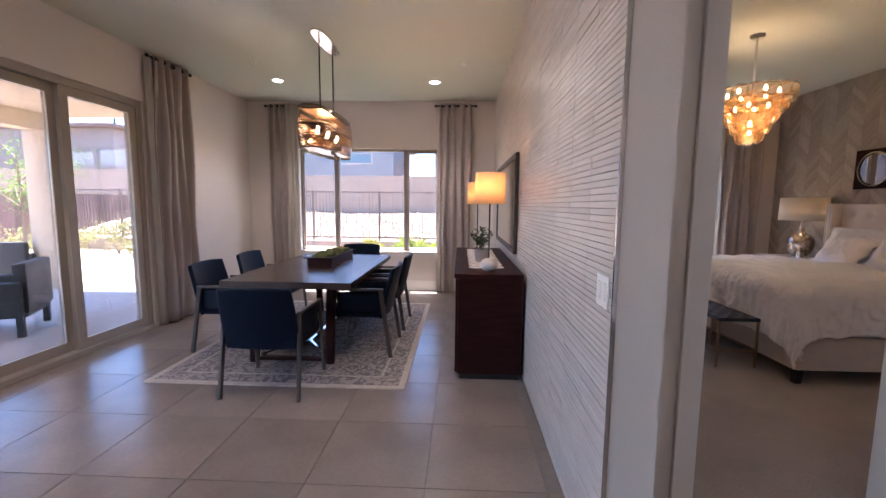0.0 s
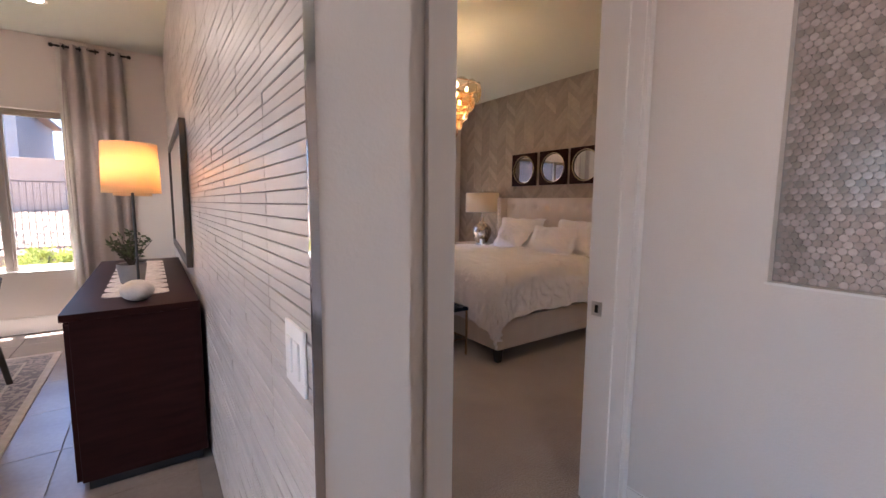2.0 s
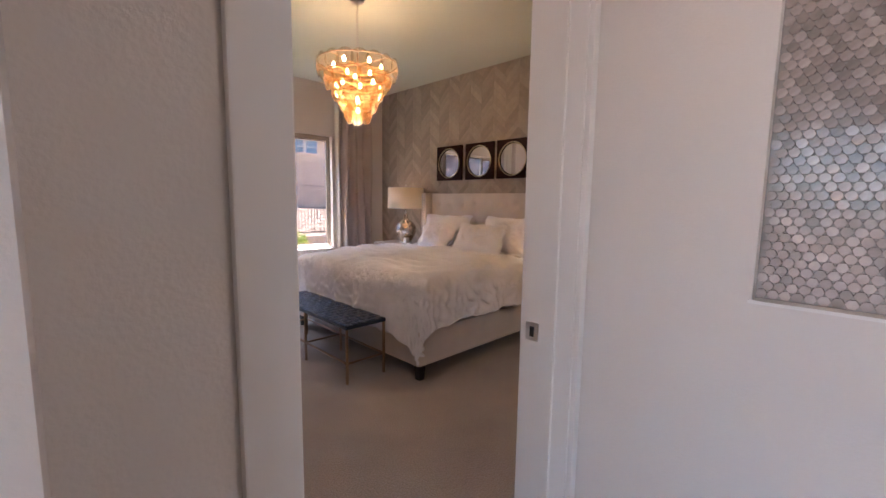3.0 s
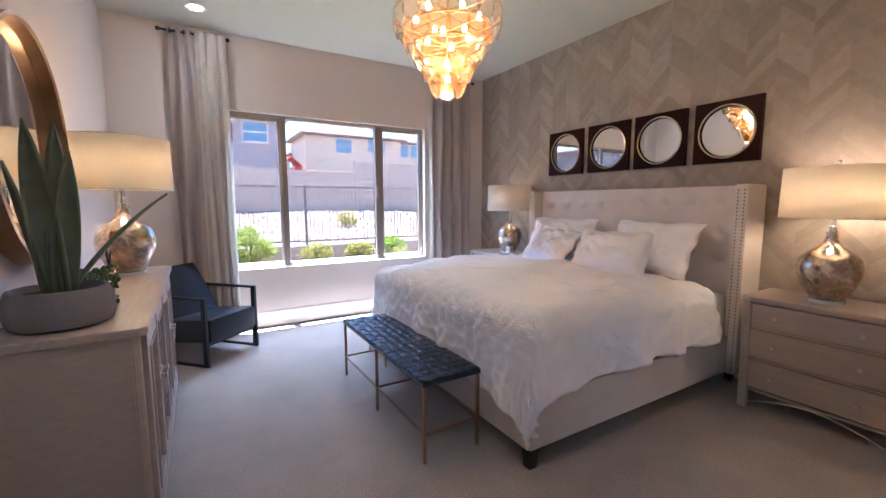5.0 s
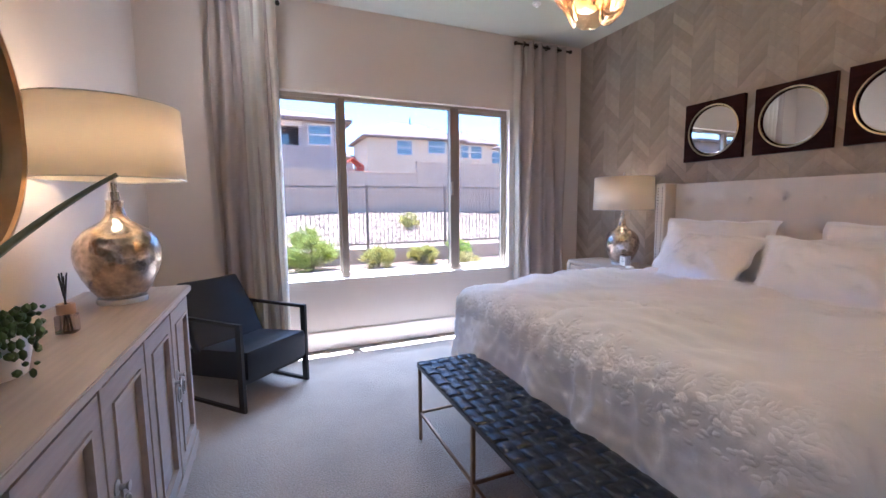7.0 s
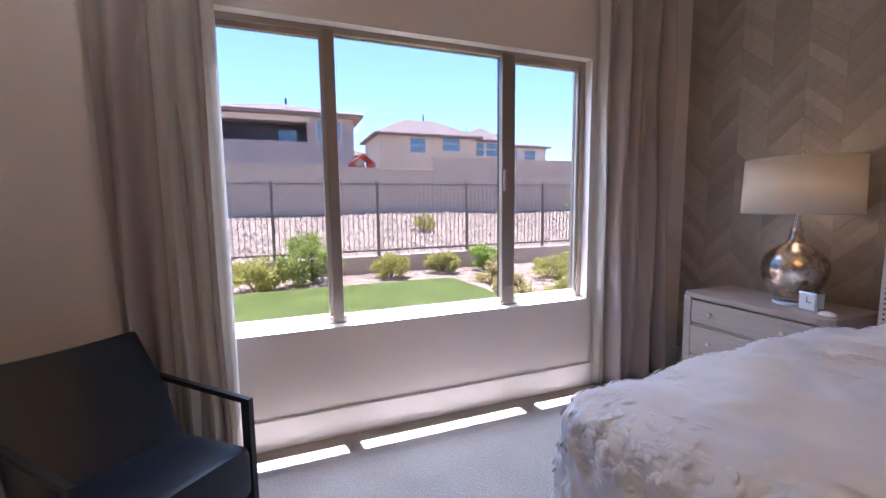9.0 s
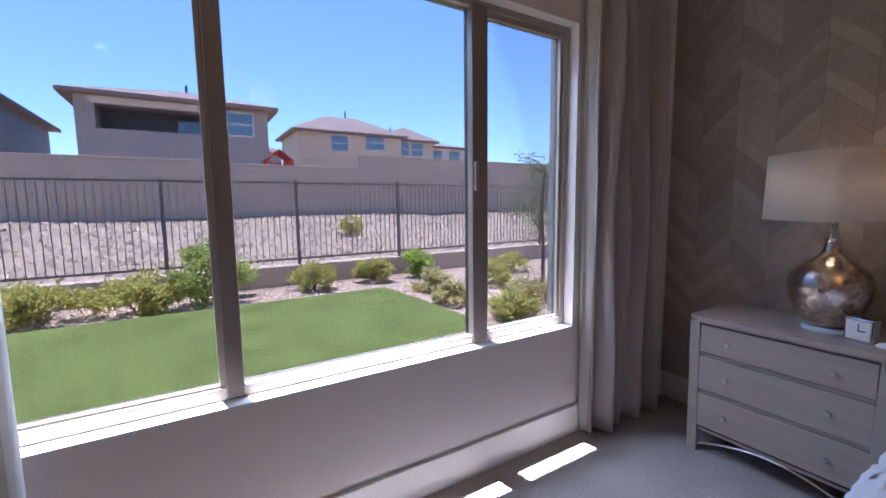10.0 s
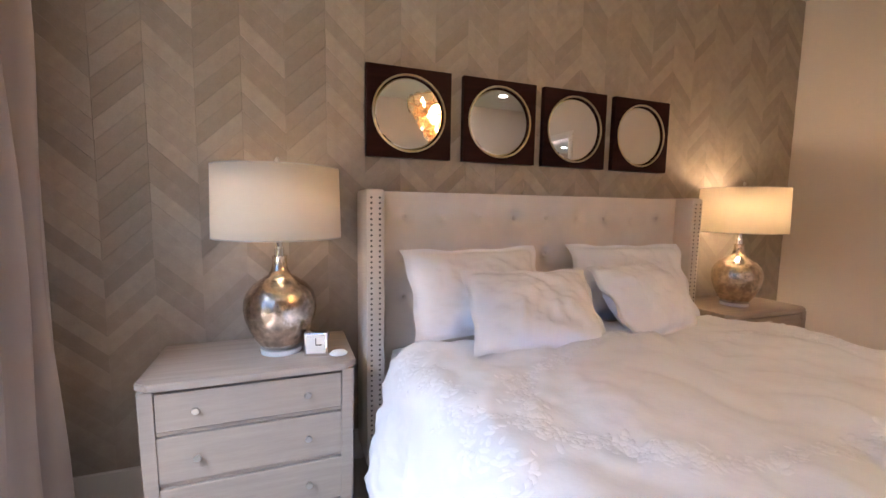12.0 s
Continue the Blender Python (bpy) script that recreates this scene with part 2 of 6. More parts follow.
SHEET = paint("white_sheet", (0.82, 0.80, 0.81), 0.9, var=0.03, bump=0.1, bscale=200, spec=0.2)
MIRROR = paint("mirror_silver", (0.86, 0.86, 0.84), 0.01, 1.0, var=0.0)
WHITE_PLASTIC = paint("white_plastic", (0.82, 0.81, 0.79), 0.35, var=0.01)
FROSTED = paint("frosted_bulb_glass", (0.8, 0.78, 0.74), 0.3)
BULB = glow("warm_bulb", (1.0, 0.66, 0.3), 2.5)
DOWN = glow("downlight_lens", (1.0, 0.9, 0.75), 3.0)

# ---- structure ----
XW, XE, YN, YS, H = 1.66, 5.84, 7.38, 2.58, 3.05      # bedroom
XT, XP, YB = 1.478, -2.52, -3.2                       # dining: tiled wall, patio wall, back of the great room
YE = 2.095                                            # free end of the tiled wall
XH = 2.915                                            # hall wall with the niche
YD0, YD1, DX0, DX1, DH = 2.36, 2.545, 1.955, 2.87, 2.44  # bedroom doorway
W1 = (2.49, 4.91, 0.645, 2.31)                        # bedroom window
W2 = (-1.70, 0.61, 0.645, 2.31)                       # dining window
S1 = (-2.6, 5.12, 0.02, 2.50)                          # patio slider, lengthened out of view to let in more daylight


def structure(name, bm, material, label, category):
    return thing(name, bm, material, label, category, kind="structure")


def wall_with_hole_y(bm, x0, x1, y0, y1, hole):
    a, b, c, d = hole
    g = [[bm.verts.new((x, y0, z)) for z in (0, c, d, H)] for x in (x0, a, b, x1)]
    fs = [bm.faces.new([g[i][j], g[i + 1][j], g[i + 1][j + 1], g[i][j + 1]]) for i in range(3) for j in range(3) if (i, j) != (1, 1)]
    ex = bmesh.ops.extrude_face_region(bm, geom=fs)
    bmesh.ops.translate(bm, vec=(0, y1 - y0, 0), verts=[v for v in ex["geom"] if isinstance(v, bmesh.types.BMVert)])


bm = bmesh.new()
wall_with_hole_y(bm, XW, XE + 0.2, YN, YN + 0.2, W1)
structure("wall_north_bedroom", bm, WALL, "greige painted wall with a wide window", "wall")
bm = bmesh.new()
wall_with_hole_y(bm, XP - 0.2, XW, YN, YN + 0.2, W2)
structure("wall_north_dining", bm, WALL, "greige painted wall with a wide window", "wall")
structure("wall_east_bedroom", boxes((XE + 0.01, XE + 0.2, YS - 0.2, YN, 0, H)), GROUT, "accent wall behind the bed", "wall")
structure("wall_south_bedroom", boxes((DX1 + 0.19, XE + 0.01, YS - 0.19, YS, 0, H)), WALL, "greige painted bedroom wall", "wall")
structure("wall_party", boxes((XT + 0.012, XW, YE, YN, 0, H), bevel=0.0), WALL, "wall between dining room and bedroom", "wall")
bm = boxes((XW, DX0 - 0.02, YD0, YD1, 0, H), (DX1 + 0.02, DX1 + 0.19, YD0, YD1, 0, H), (DX0 - 0.02, DX1 + 0.02, YD0, YD1, DH + 0.02, H))
structure("wall_doorway", bm, WALL, "greige wall round the bedroom doorway", "wall")
NY0, NY1, NZ0, NZ1 = 0.45, 1.915, 1.145, 2.45
bm = boxes((XH, XH + 0.12, NY1, YD0, 0, H), (XH, XH + 0.12, YB, NY0, 0, H), (XH, XH + 0.12, NY0, NY1, 0, NZ0), (XH, XH + 0.12, NY0, NY1, NZ1, H), (XH + 0.05, XH + 0.12, NY0, NY1, NZ0, NZ1))
structure("wall_hall_niche", bm, WALL, "pale hall wall with a recessed mosaic niche", "wall")
bm = boxes((XP - 0.2, XP, S1[1], YN, 0, H), (XP - 0.2, XP, YB, S1[0], 0, H), (XP - 0.2, XP, S1[0], S1[1], S1[3], H))
structure("wall_west_dining", bm, WALL, "greige wall with the patio slider", "wall")
structure("wall_back", boxes((XP - 0.2, XH + 0.12, YB - 0.2, YB, 0, H)), WALL, "plain wall at the back of the great room", "wall")
structure("ceiling_bedroom", boxes((XW - 0.05, XE + 0.2, YS - 0.4, YN + 0.2, H, H + 0.3)), CEIL, "flat painted bedroom ceiling", "ceiling")
structure("ceiling_dining", boxes((XP - 0.2, XW - 0.05, YB - 0.2, YN + 0.2, H, H + 0.3), (XW - 0.05, XH + 0.2, YB - 0.2, YS - 0.4, H, H + 0.3)), CEIL, "flat painted dining room ceiling", "ceiling")
structure("floor_bedroom", boxes((XW, XE + 0.2, YD1 - 0.1, YN, -0.3, 0.0), (DX0 - 0.1, DX1 + 0.1, YD0 - 0.02, YD1, -0.3, 0.0)), CARPET, "grey-beige bedroom carpet with short pile", "carpet")
floor_dining = structure("floor_dining", boxes((XP, XW, YB, YN, -0.3, -0.006), (XW, XH, YB, YD0 - 0.02, -0.3, -0.006)), GROUT, "taupe porcelain floor tiles with tight joints", "floor")

# skirting boards
def skirting(x0, x1, y0, y1):
    bm = boxes((x0, x1, y0, y1, 0, 0.172))
    bmesh.ops.bevel(bm, geom=[e for e in bm.edges if all(v.co.z > 0.1 for v in e.verts)], offset=0.006, segments=2, affect="EDGES")
    structure("baseboard", bm, TRIM, "off-white painted baseboard", "baseboard")


SK = 0.014
for r in ((XW + SK, XE - SK, YN - SK, YN), (XW, XW + SK, YD1, YN), (XE - SK, XE, YS, YN), (DX1 + 0.3, XE - SK, YS, YS + SK), (XP + SK, XT - SK, YN - SK, YN), (XP, XP + SK, S1[1] + 0.1, YN),
          (XT, XW - 0.0, YE - SK, YE), (XW, XW + SK, YE, YD0 - SK), (DX1 + 0.09, XH, YD0 - SK, YD0), (XH - SK, XH, YB, YD0 - SK), (XW + SK, DX0 - 0.09, YD1, YD1 + SK)):
    skirting(*r)

# door lining and casings of the bedroom doorway
lining = empty("door_1", kind="structure", label="white-painted doorway lining with wide casings, door away", category="door frame")
part("jamb", boxes((DX0 - 0.02, DX0, YD0, YD1, 0, DH), bevel=0.002), TRIM, lining)
jamb = part("jamb", boxes((DX1, DX1 + 0.02, YD0, YD1, 0, DH), bevel=0.002), TRIM, lining)
part("head", boxes((DX0 - 0.02, DX1 + 0.02, YD0, YD1, DH, DH + 0.02)), TRIM, lining)
for y0, y1 in ((YD0 - 0.018, YD0), (YD1, YD1 + 0.018)):
    part("casing", boxes((DX0 - 0.095, DX0 - 0.005, y0, y1, 0, DH + 0.09), bevel=0.004), TRIM, lining)
    part("casing", boxes((DX1 + 0.005, min(DX1 + 0.095, XH + 0.2 if y0 > 2.4 else XH - 0.004), y0, y1, 0, DH + 0.09), bevel=0.004), TRIM, lining)
    part("casing", boxes((DX0 - 0.005, DX1 + 0.005, y0, y1, DH + 0.005, DH + 0.09), bevel=0.004), TRIM, lining)
part("doorstop", boxes((DX1 - 0.012, DX1, 2.42, 2.46, 0, DH)), TRIM, lining)
sp = part("strike_plate", boxes((DX1 - 0.0025, DX1 + 0.001, 2.485, 2.535, 0.90, 0.965), bevel=0.0006), STEEL, lining, "satin nickel strike plate")
# no real recess: a black block paints the hole's shade
part("latch_hole_shade", boxes((DX1 - 0.004, DX1 - 0.002, 2.502, 2.518, 0.915, 0.95)), BLACK_METAL, sp)


def sliding_window(name, hole, yf, splits, label, glazing):
    """A vinyl window in a hole of the north wall: frame, mullions, panes; splits: where the mullions stand, with the way they are doubled."""
    a, b, c, d = hole
    w = empty(name, kind="structure", label=label, category="window")
    f = 0.034
    for nm, r in (("window_frame", (a, a + f, yf, yf + 0.07, c, d)), ("window_frame", (b - f, b, yf, yf + 0.07, c, d)), ("window_frame", (a + f, b - f, yf, yf + 0.07, c, c + f * 1.5)), ("window_frame", (a + f, b - f, yf, yf + 0.07, d - f, d))):
        part(nm, boxes(r, bevel=0.004), FRAME, w)
    for x0, x1 in splits:
        part("mullion", boxes((x0, x1, yf - 0.012, yf + 0.06, c + f * 0.6, d - f * 0.6), bevel=0.005), FRAME_DARK, w)
    xs = [a + f] + [v for s in splits for v in s] + [b - f]
    for i in range(0, len(xs), 2):
        x0, x1 = xs[i], xs[i + 1]
        pn = part("pane", boxes((x0, x1, yf + 0.028, yf + 0.034, c + f, d - f)), glazing, w, "glass tinted to dim the outdoor view")
        pn.visible_shadow = False
        if i != 2:
            for r in ((x0, x0 + 0.02, yf + 0.012, yf + 0.05, c + f, d - f), (x1 - 0.02, x1, yf + 0.012, yf + 0.05, c + f, d - f), (x0 + 0.02, x1 - 0.02, yf + 0.012, yf + 0.05, c + f, c + f + 0.028), (x0 + 0.02, x1 - 0.02, yf + 0.012, yf + 0.05, d - f - 0.028, d - f)):
                part("sash", boxes(r, bevel=0.003), FRAME, w)
    part("window_sill", boxes((a, b, YN - 0.004, yf, c - 0.001, c + 0.006)), TRIM, w, "white painted sill")
    return w


win_bed = sliding_window("window_1", W1, YN + 0.065, ((3.14, 3.20), (4.245, 4.335)), "three-part vinyl slider window with tan frame", GLASS)
part("latch", boxes((4.252, 4.272, YN + 0.035, YN + 0.055, 1.42, 1.56), bevel=0.005), FRAME, win_bed)
sliding_window("window_2", W2, YN + 0.085, ((-1.12, -1.06), (0.015, 0.08)), "three-part vinyl slider window with tan frame", GLASS_DINING)

# patio slider: tall dark-framed glass doors
slider = empty("door_2", kind="structure", label="tall bronze-framed sliding glass patio doors, closed", category="sliding door")
y0, y1, z0, z1 = S1
part("frame", boxes((XP - 0.16, XP - 0.02, y0, y0 + 0.06, z0, z1)), FRAME, slider)
part("frame", boxes((XP - 0.16, XP - 0.02, y1 - 0.06, y1, z0, z1)), FRAME, slider)
part("frame", boxes((XP - 0.16, XP - 0.02, y0 + 0.06, y1 - 0.06, z1 - 0.07, z1), bevel=0.004), FRAME, slider)
part("threshold", boxes((XP - 0.16, XP + 0.0, y0, y1, 0.0, 0.045), bevel=0.006), FRAME, slider)
# the last four panels are unseen, added as a wider opening for daylight
for k, (a, b) in enumerate(((4.215, 5.06), (2.88, 4.235), (1.55, 2.965), (0.28, 1.63), (-1.0, 0.36), (-2.54, -0.92))):
    x = XP - 0.075 - 0.05 * (k % 2)
    door = part("door_panel", boxes((x, x + 0.042, a, a + 0.085, 0.05, z1 - 0.06), (x, x + 0.042, b - 0.085, b, 0.05, z1 - 0.06), (x, x + 0.042, a + 0.085, b - 0.085, 0.05, 0.14), (x, x + 0.042, a + 0.085, b - 0.085, z1 - 0.15, z1 - 0.06)), FRAME, slider)
    pn = part("pane", boxes((x + 0.018, x + 0.024, a + 0.085, b - 0.085, 0.14, z1 - 0.15)), GLASS_SLIDER, door)
    pn.visible_shadow = False

# ---- bedroom: curtains ----
def curtain(x0, x1, y, ztop, zrod, folds, lining_side, label, name="curtain", along="x", sign=-1, lined=0.10):
    """A gathered panel on a short rod; along: the axis that the rod follows."""
    c = empty(name, pose(x0, y, 0) if along == "x" else pose(y, x0, 0, 0, 0, 90), label, "curtain", "grommet curtains")
    L = x1 - x0
    rng = random.Random(int(1000 * abs(x0)) + 7)
    ph = [rng.uniform(-0.3, 0.3) for _ in range(12)]

    def fold(u, v, amp, n, spread):
        w = L * (1 + spread * (1 - v) ** 1.5)
        x = L / 2 + (u - 0.5) * w + 0.012 * math.sin(7 * v + 9 * u)
        a = amp * (0.75 + 0.35 * math.sin(2.3 * n * u + ph[2]) + 0.25 * (1 - v))
        s = math.sin(2 * math.pi * n * u + ph[0] + 0.25 * math.sin(5 * v + 4 * u))
        s = math.copysign(abs(s) ** 0.7, s)
        return (x, s * a + 0.012 * math.sin(11 * v + 17 * u), 0.015 + v * (ztop - 0.015))

    bm = bmesh.new()
    sheet(bm, lambda u, v: fold(u, v, 0.048, folds, 0.05), folds * 14, 24)
    thick(part("panel", bm, LINEN, c, smooth=True), 0.004)
    bm = bmesh.new()
    a, b = (L - lined, L + 0.045) if lining_side > 0 else (-0.045, lined)
    sheet(bm, lambda u, v: (a + u * (b - a), sign * (-0.035 if lined < 0.15 else 0.052) + 0.028 * math.sin(2 * math.pi * (0.5 + 11 * lined) * u + 0.5 + v), 0.012 + v * (ztop - 0.03)), 26, 16)
    thick(part("lining", bm, LINING, c, "pale lining that catches the window light", smooth=True), 0.003)
    bm = bmesh.new()
    rod(bm, (-0.05, 0, zrod), (L + 0.05, 0, zrod), 0.011, seg=12)
    part("curtain_rod", bm, BLACK_METAL, c, "thin black rod", smooth=True)
    for x in (-0.065, L + 0.065):
        bm = bmesh.new()
        lathe(bm, ((0, -0.02), (0.014, -0.016), (0.02, 0), (0.014, 0.016), (0, 0.02)), (x, 0, zrod), 12)
        part("finial", bm, BLACK_METAL, c, smooth=True)
    for x in (0.02, L - 0.02):
        bm = bmesh.new()
        rod(bm, (x, 0, zrod), (x, -sign * 0.075, zrod), 0.007)
        part("bracket", bm, BLACK_METAL, c)
    for k in range(folds * 2):
        bm = bmesh.new()
        x = L * (k + 0.5) / (folds * 2)
        tube(bm, [(x, 0.024 * math.cos(q * math.pi / 6), zrod + 0.024 * math.sin(q * math.pi / 6)) for q in range(13)], 0.005, 6)
        part("grommet", bm, BLACK_METAL, c)
    return c


curtain(2.16, 2.60, YN - 0.085, 2.985, 2.955, 4, 1, "floor-length greige linen curtain, drawn open beside the bedroom window", lined=0.22)
curtain(4.985, 5.55, YN - 0.085, 2.985, 2.955, 4, -1, "floor-length greige linen curtain, drawn open beside the nightstand")


# ---- bedroom: bed ----
BX0, BX1, BY0, BY1 = 3.65, 5.82, 3.972, 6.02
BYC = (BY0 + BY1) / 2
bed = empty("bed", pose(BX0, BYC, 0), "king bed with cream linen upholstery and a winged, tufted headboard", "bed")
HW = (BY1 - BY0) / 2
part("side_rail", boxes((0.0, 2.16, -HW, -HW + 0.07, 0.125, 0.40), bevel=0.018), UPHOLSTERY, bed, smooth=True)
part("side_rail", boxes((0.0, 2.16, HW - 0.07, HW, 0.125, 0.40), bevel=0.018), UPHOLSTERY, bed, smooth=True)
part("foot_rail", boxes((-0.004, 0.07, -HW + 0.004, HW - 0.004, 0.125, 0.402), bevel=0.018), UPHOLSTERY, bed, smooth=True)
part("slats", boxes((0.07, 2.1, -HW + 0.07, HW - 0.07, 0.30, 0.34)), LEG_WOOD, bed)
for x, y in ((0.06, -HW + 0.06), (0.06, HW - 0.06), (2.1, -HW + 0.06), (2.1, HW - 0.06), (1.1, 0)):
    bm = bmesh.new()
    bmesh.ops.create_cone(bm, cap_ends=True, segments=4, radius1=0.034, radius2=0.046, depth=0.13, matrix=pose(x, y, 0.066, 0, 0, 45))
    part("leg", bm, BLACK_METAL, bed, "black tapered leg")
# headboard with a shallow buttoned face
bm = bmesh.new()
NB, RB = 9, 3
def tuft(u, v):
    y, z = (u - 0.5) * 2 * (HW - 0.03), 0.35 + v * 1.13
    d = 0.0
    for r in range(RB):
        zc = 0.93 + 0.21 * r
        for k in range(NB):
            yc = (k - (NB - 1) / 2) * 0.215
            q = ((y - yc) ** 2 + (z - zc) ** 2)
            d += math.exp(-q / 0.0011) + 0.35 * math.exp(-q / 0.006)
    return (2.022 + 0.026 * d, y, z)
sheet(bm, tuft, 110, 60)
part("headboard_face", bm, UPHOLSTERY, bed, "tufted cream linen", smooth=True)
part("headboard", boxes((2.062, 2.17, -HW - 0.0, HW + 0.0, 0.12, 1.478), bevel=0.012), UPHOLSTERY, bed, smooth=True)
for r in range(RB):
    for k in range(NB):
        bm = bmesh.new()
        lathe(bm, ((0, 0.006), (0.009, 0.004), (0.012, 0)), (0, 0, 0), 10)
        bmesh.ops.transform(bm, matrix=Matrix.Translation((2.05, (k - (NB - 1) / 2) * 0.215, 0.93 + 0.21 * r)) @ Matrix.Rotation(radians(-90), 4, "Y"), verts=bm.verts)
        part("button", bm, UPHOLSTERY, bed, smooth=True)
stud_mesh = bmesh.new()
lathe(stud_mesh, ((0, 0.004), (0.0045, 0.003), (0.0065, 0)), (0, 0, 0), 8)
stud_me = finish("nailhead", stud_mesh, paint("dark_pewter", (0.14, 0.12, 0.105), 0.4, 1.0), True)
for s in (-1, 1):
    wing = part("wing", boxes((1.895, 2.172, s * (HW + 0.018) - 0.045, s * (HW + 0.018) + 0.045, 0.12, 1.486), bevel=0.02), UPHOLSTERY, bed, "wing edged with two rows of nailheads", smooth=True)
    for col in (-0.02, 0.02):
        for k in range(52):
            o = new("nailhead", stud_me)
            o.parent = wing
            o.matrix_local = Matrix.Translation((1.896, s * (HW + 0.018) + col, 0.16 + k * 0.0252)) @ Matrix.Rotation(radians(-90), 4, "Y")
mattress = thing("mattress", boxes((BX0 + 0.075, BX0 + 2.025, BY0 + 0.075, BY1 - 0.075, 0.342, 0.68), bevel=0.05), SHEET, "thick mattress under a white fitted sheet", "mattress", smooth=True)

# duvet: a cloth that lies on the mattress and falls over three edges
def duvet_at(u, v):
    ex, ey, R = BX0 - 0.035, HW + 0.035, 0.14
    a = BX0 - 0.46 + u * 2.12                       # runs from the foot overhang towards the pillows
    b = -HW - 0.34 + v * (2 * HW + 0.88)            # a longer fall on the window side
    ox = max(0.0, ex + R - a)
    oy = max(0.0, abs(b) - (ey - R))
    r = math.hypot(ox, oy)
    top = 0.80 + 0.035 * math.exp(-((a - 4.5) / 0.9) ** 2) - 0.02 * (b / HW) ** 2
    nz = noise.noise(Vector((a * 2.3, b * 2.3, 0.3))) * 0.04 + abs(noise.noise(Vector((a * 3, b * 4.5, 1.7)))) * 0.045 - abs(noise.noise(Vector((a * 6 + 2 * b, b * 5, 5.7)))) * 0.022 + noise.noise(Vector((a * 18, b * 18, 2.7))) * 0.004
    px, py = max(a, ex + R), max(-(ey - R), min(ey - R, b))
    if r < 1e-6:
        return (a, BYC + b, top + nz)
    dx, dy = -ox / r, math.copysign(oy, b) / r
    t = min(r / R, math.pi / 2)
    out, drop = R * math.sin(t), R * (1 - math.cos(t))
    if r > R * math.pi / 2:
        rest = r - R * math.pi / 2
        along = a * 1.0 if oy > ox else b * 1.0
        wave = (math.sin(along * 12 + 1.6 * math.sin(along * 4)) * 0.6 + math.sin(along * 21 + 1.0) * 0.2) * abs(ox - oy) / (ox + oy)
        out += rest * (0.05 if ox > oy else 0.14) + wave * 0.06 * min(1, rest / 0.3)
        drop += rest * 0.96
    k = min(1.0, r / (R * 2))
    n2 = (-abs(noise.noise(Vector((a * 8, b * 10, 4.0)))) * 0.03 + noise.noise(Vector((a * 22, b * 22, 6.0))) * 0.008) * k
    return (px + dx * (out + n2), BYC + py + dy * (out + n2), top + nz * (1 - k) - drop + n2)

bm = bmesh.new()
sheet(bm, duvet_at, 150, 190)
duvet = thing("duvet", bm, DUVET, "rumpled white cotton duvet with embroidered scroll bands", "duvet", smooth=True)
thick(duvet, 0.04, -1)
duvet.data.set_sharp_from_angle(angle=radians(180))

# raised embroidery: bands of small petals that follow the duvet's surface
def petal(bm, p, n, d, s):
    n, d = n.normalized(), (d - n * d.dot(n)).normalized()
    e = n.cross(d)
    c = bm.verts.new(p + n * 0.0055 * (s / 0.02))
    ring = [bm.verts.new(p + d * (s * math.cos(q)) + e * (s * 0.5 * math.sin(q)) + n * 0.001) for q in (k * math.pi / 3 for k in range(6))]
    for k in range(6):
        bm.faces.new([c, ring[k], ring[(k + 1) % 6]])

def on_duvet(u, v):
    p = Vector(duvet_at(u, v))
    n = (Vector(duvet_at(u + 0.004, v)) - p).cross(Vector(duvet_at(u, v + 0.004)) - p)
    return p, n.normalized()

rng = random.Random(5)
bm = bmesh.new()
for i in range(3000):
    q = rng.random()
    if q < 0.46:
        s = rng.random()
        ang = 2 * math.pi * s
        u, v = 0.66 + 0.20 * math.cos(ang) + rng.gauss(0, 0.008), 0.46 + 0.28 * math.sin(ang) + 0.012 * math.sin(8 * ang) + rng.gauss(0, 0.01)
    elif q < 0.78:
        u, v = 0.20 + rng.gauss(0, 0.028) + 0.012 * math.sin(rng.random() * 0.2 + 60 * (rv := rng.random())), 0.1 + 0.78 * rv
    else:
        rv = rng.random()
        u, v = 0.2 + 0.78 * rv, (0.155 if rng.random() < 0.5 else 0.80) + rng.gauss(0, 0.012) + 0.01 * math.sin(50 * rv)
    if not (0.01 < u < 0.98 and 0.01 < v < 0.98):
        continue
    p, n = on_duvet(u, v)
    petal(bm, p + n * 0.001, n, Vector((math.cos(i * 2.4), math.sin(i * 2.4), 0.2)), rng.uniform(0.013, 0.022))
part("embroidery", bm, SHEET, duvet, "raised white embroidery", smooth=True, kind="stuff")


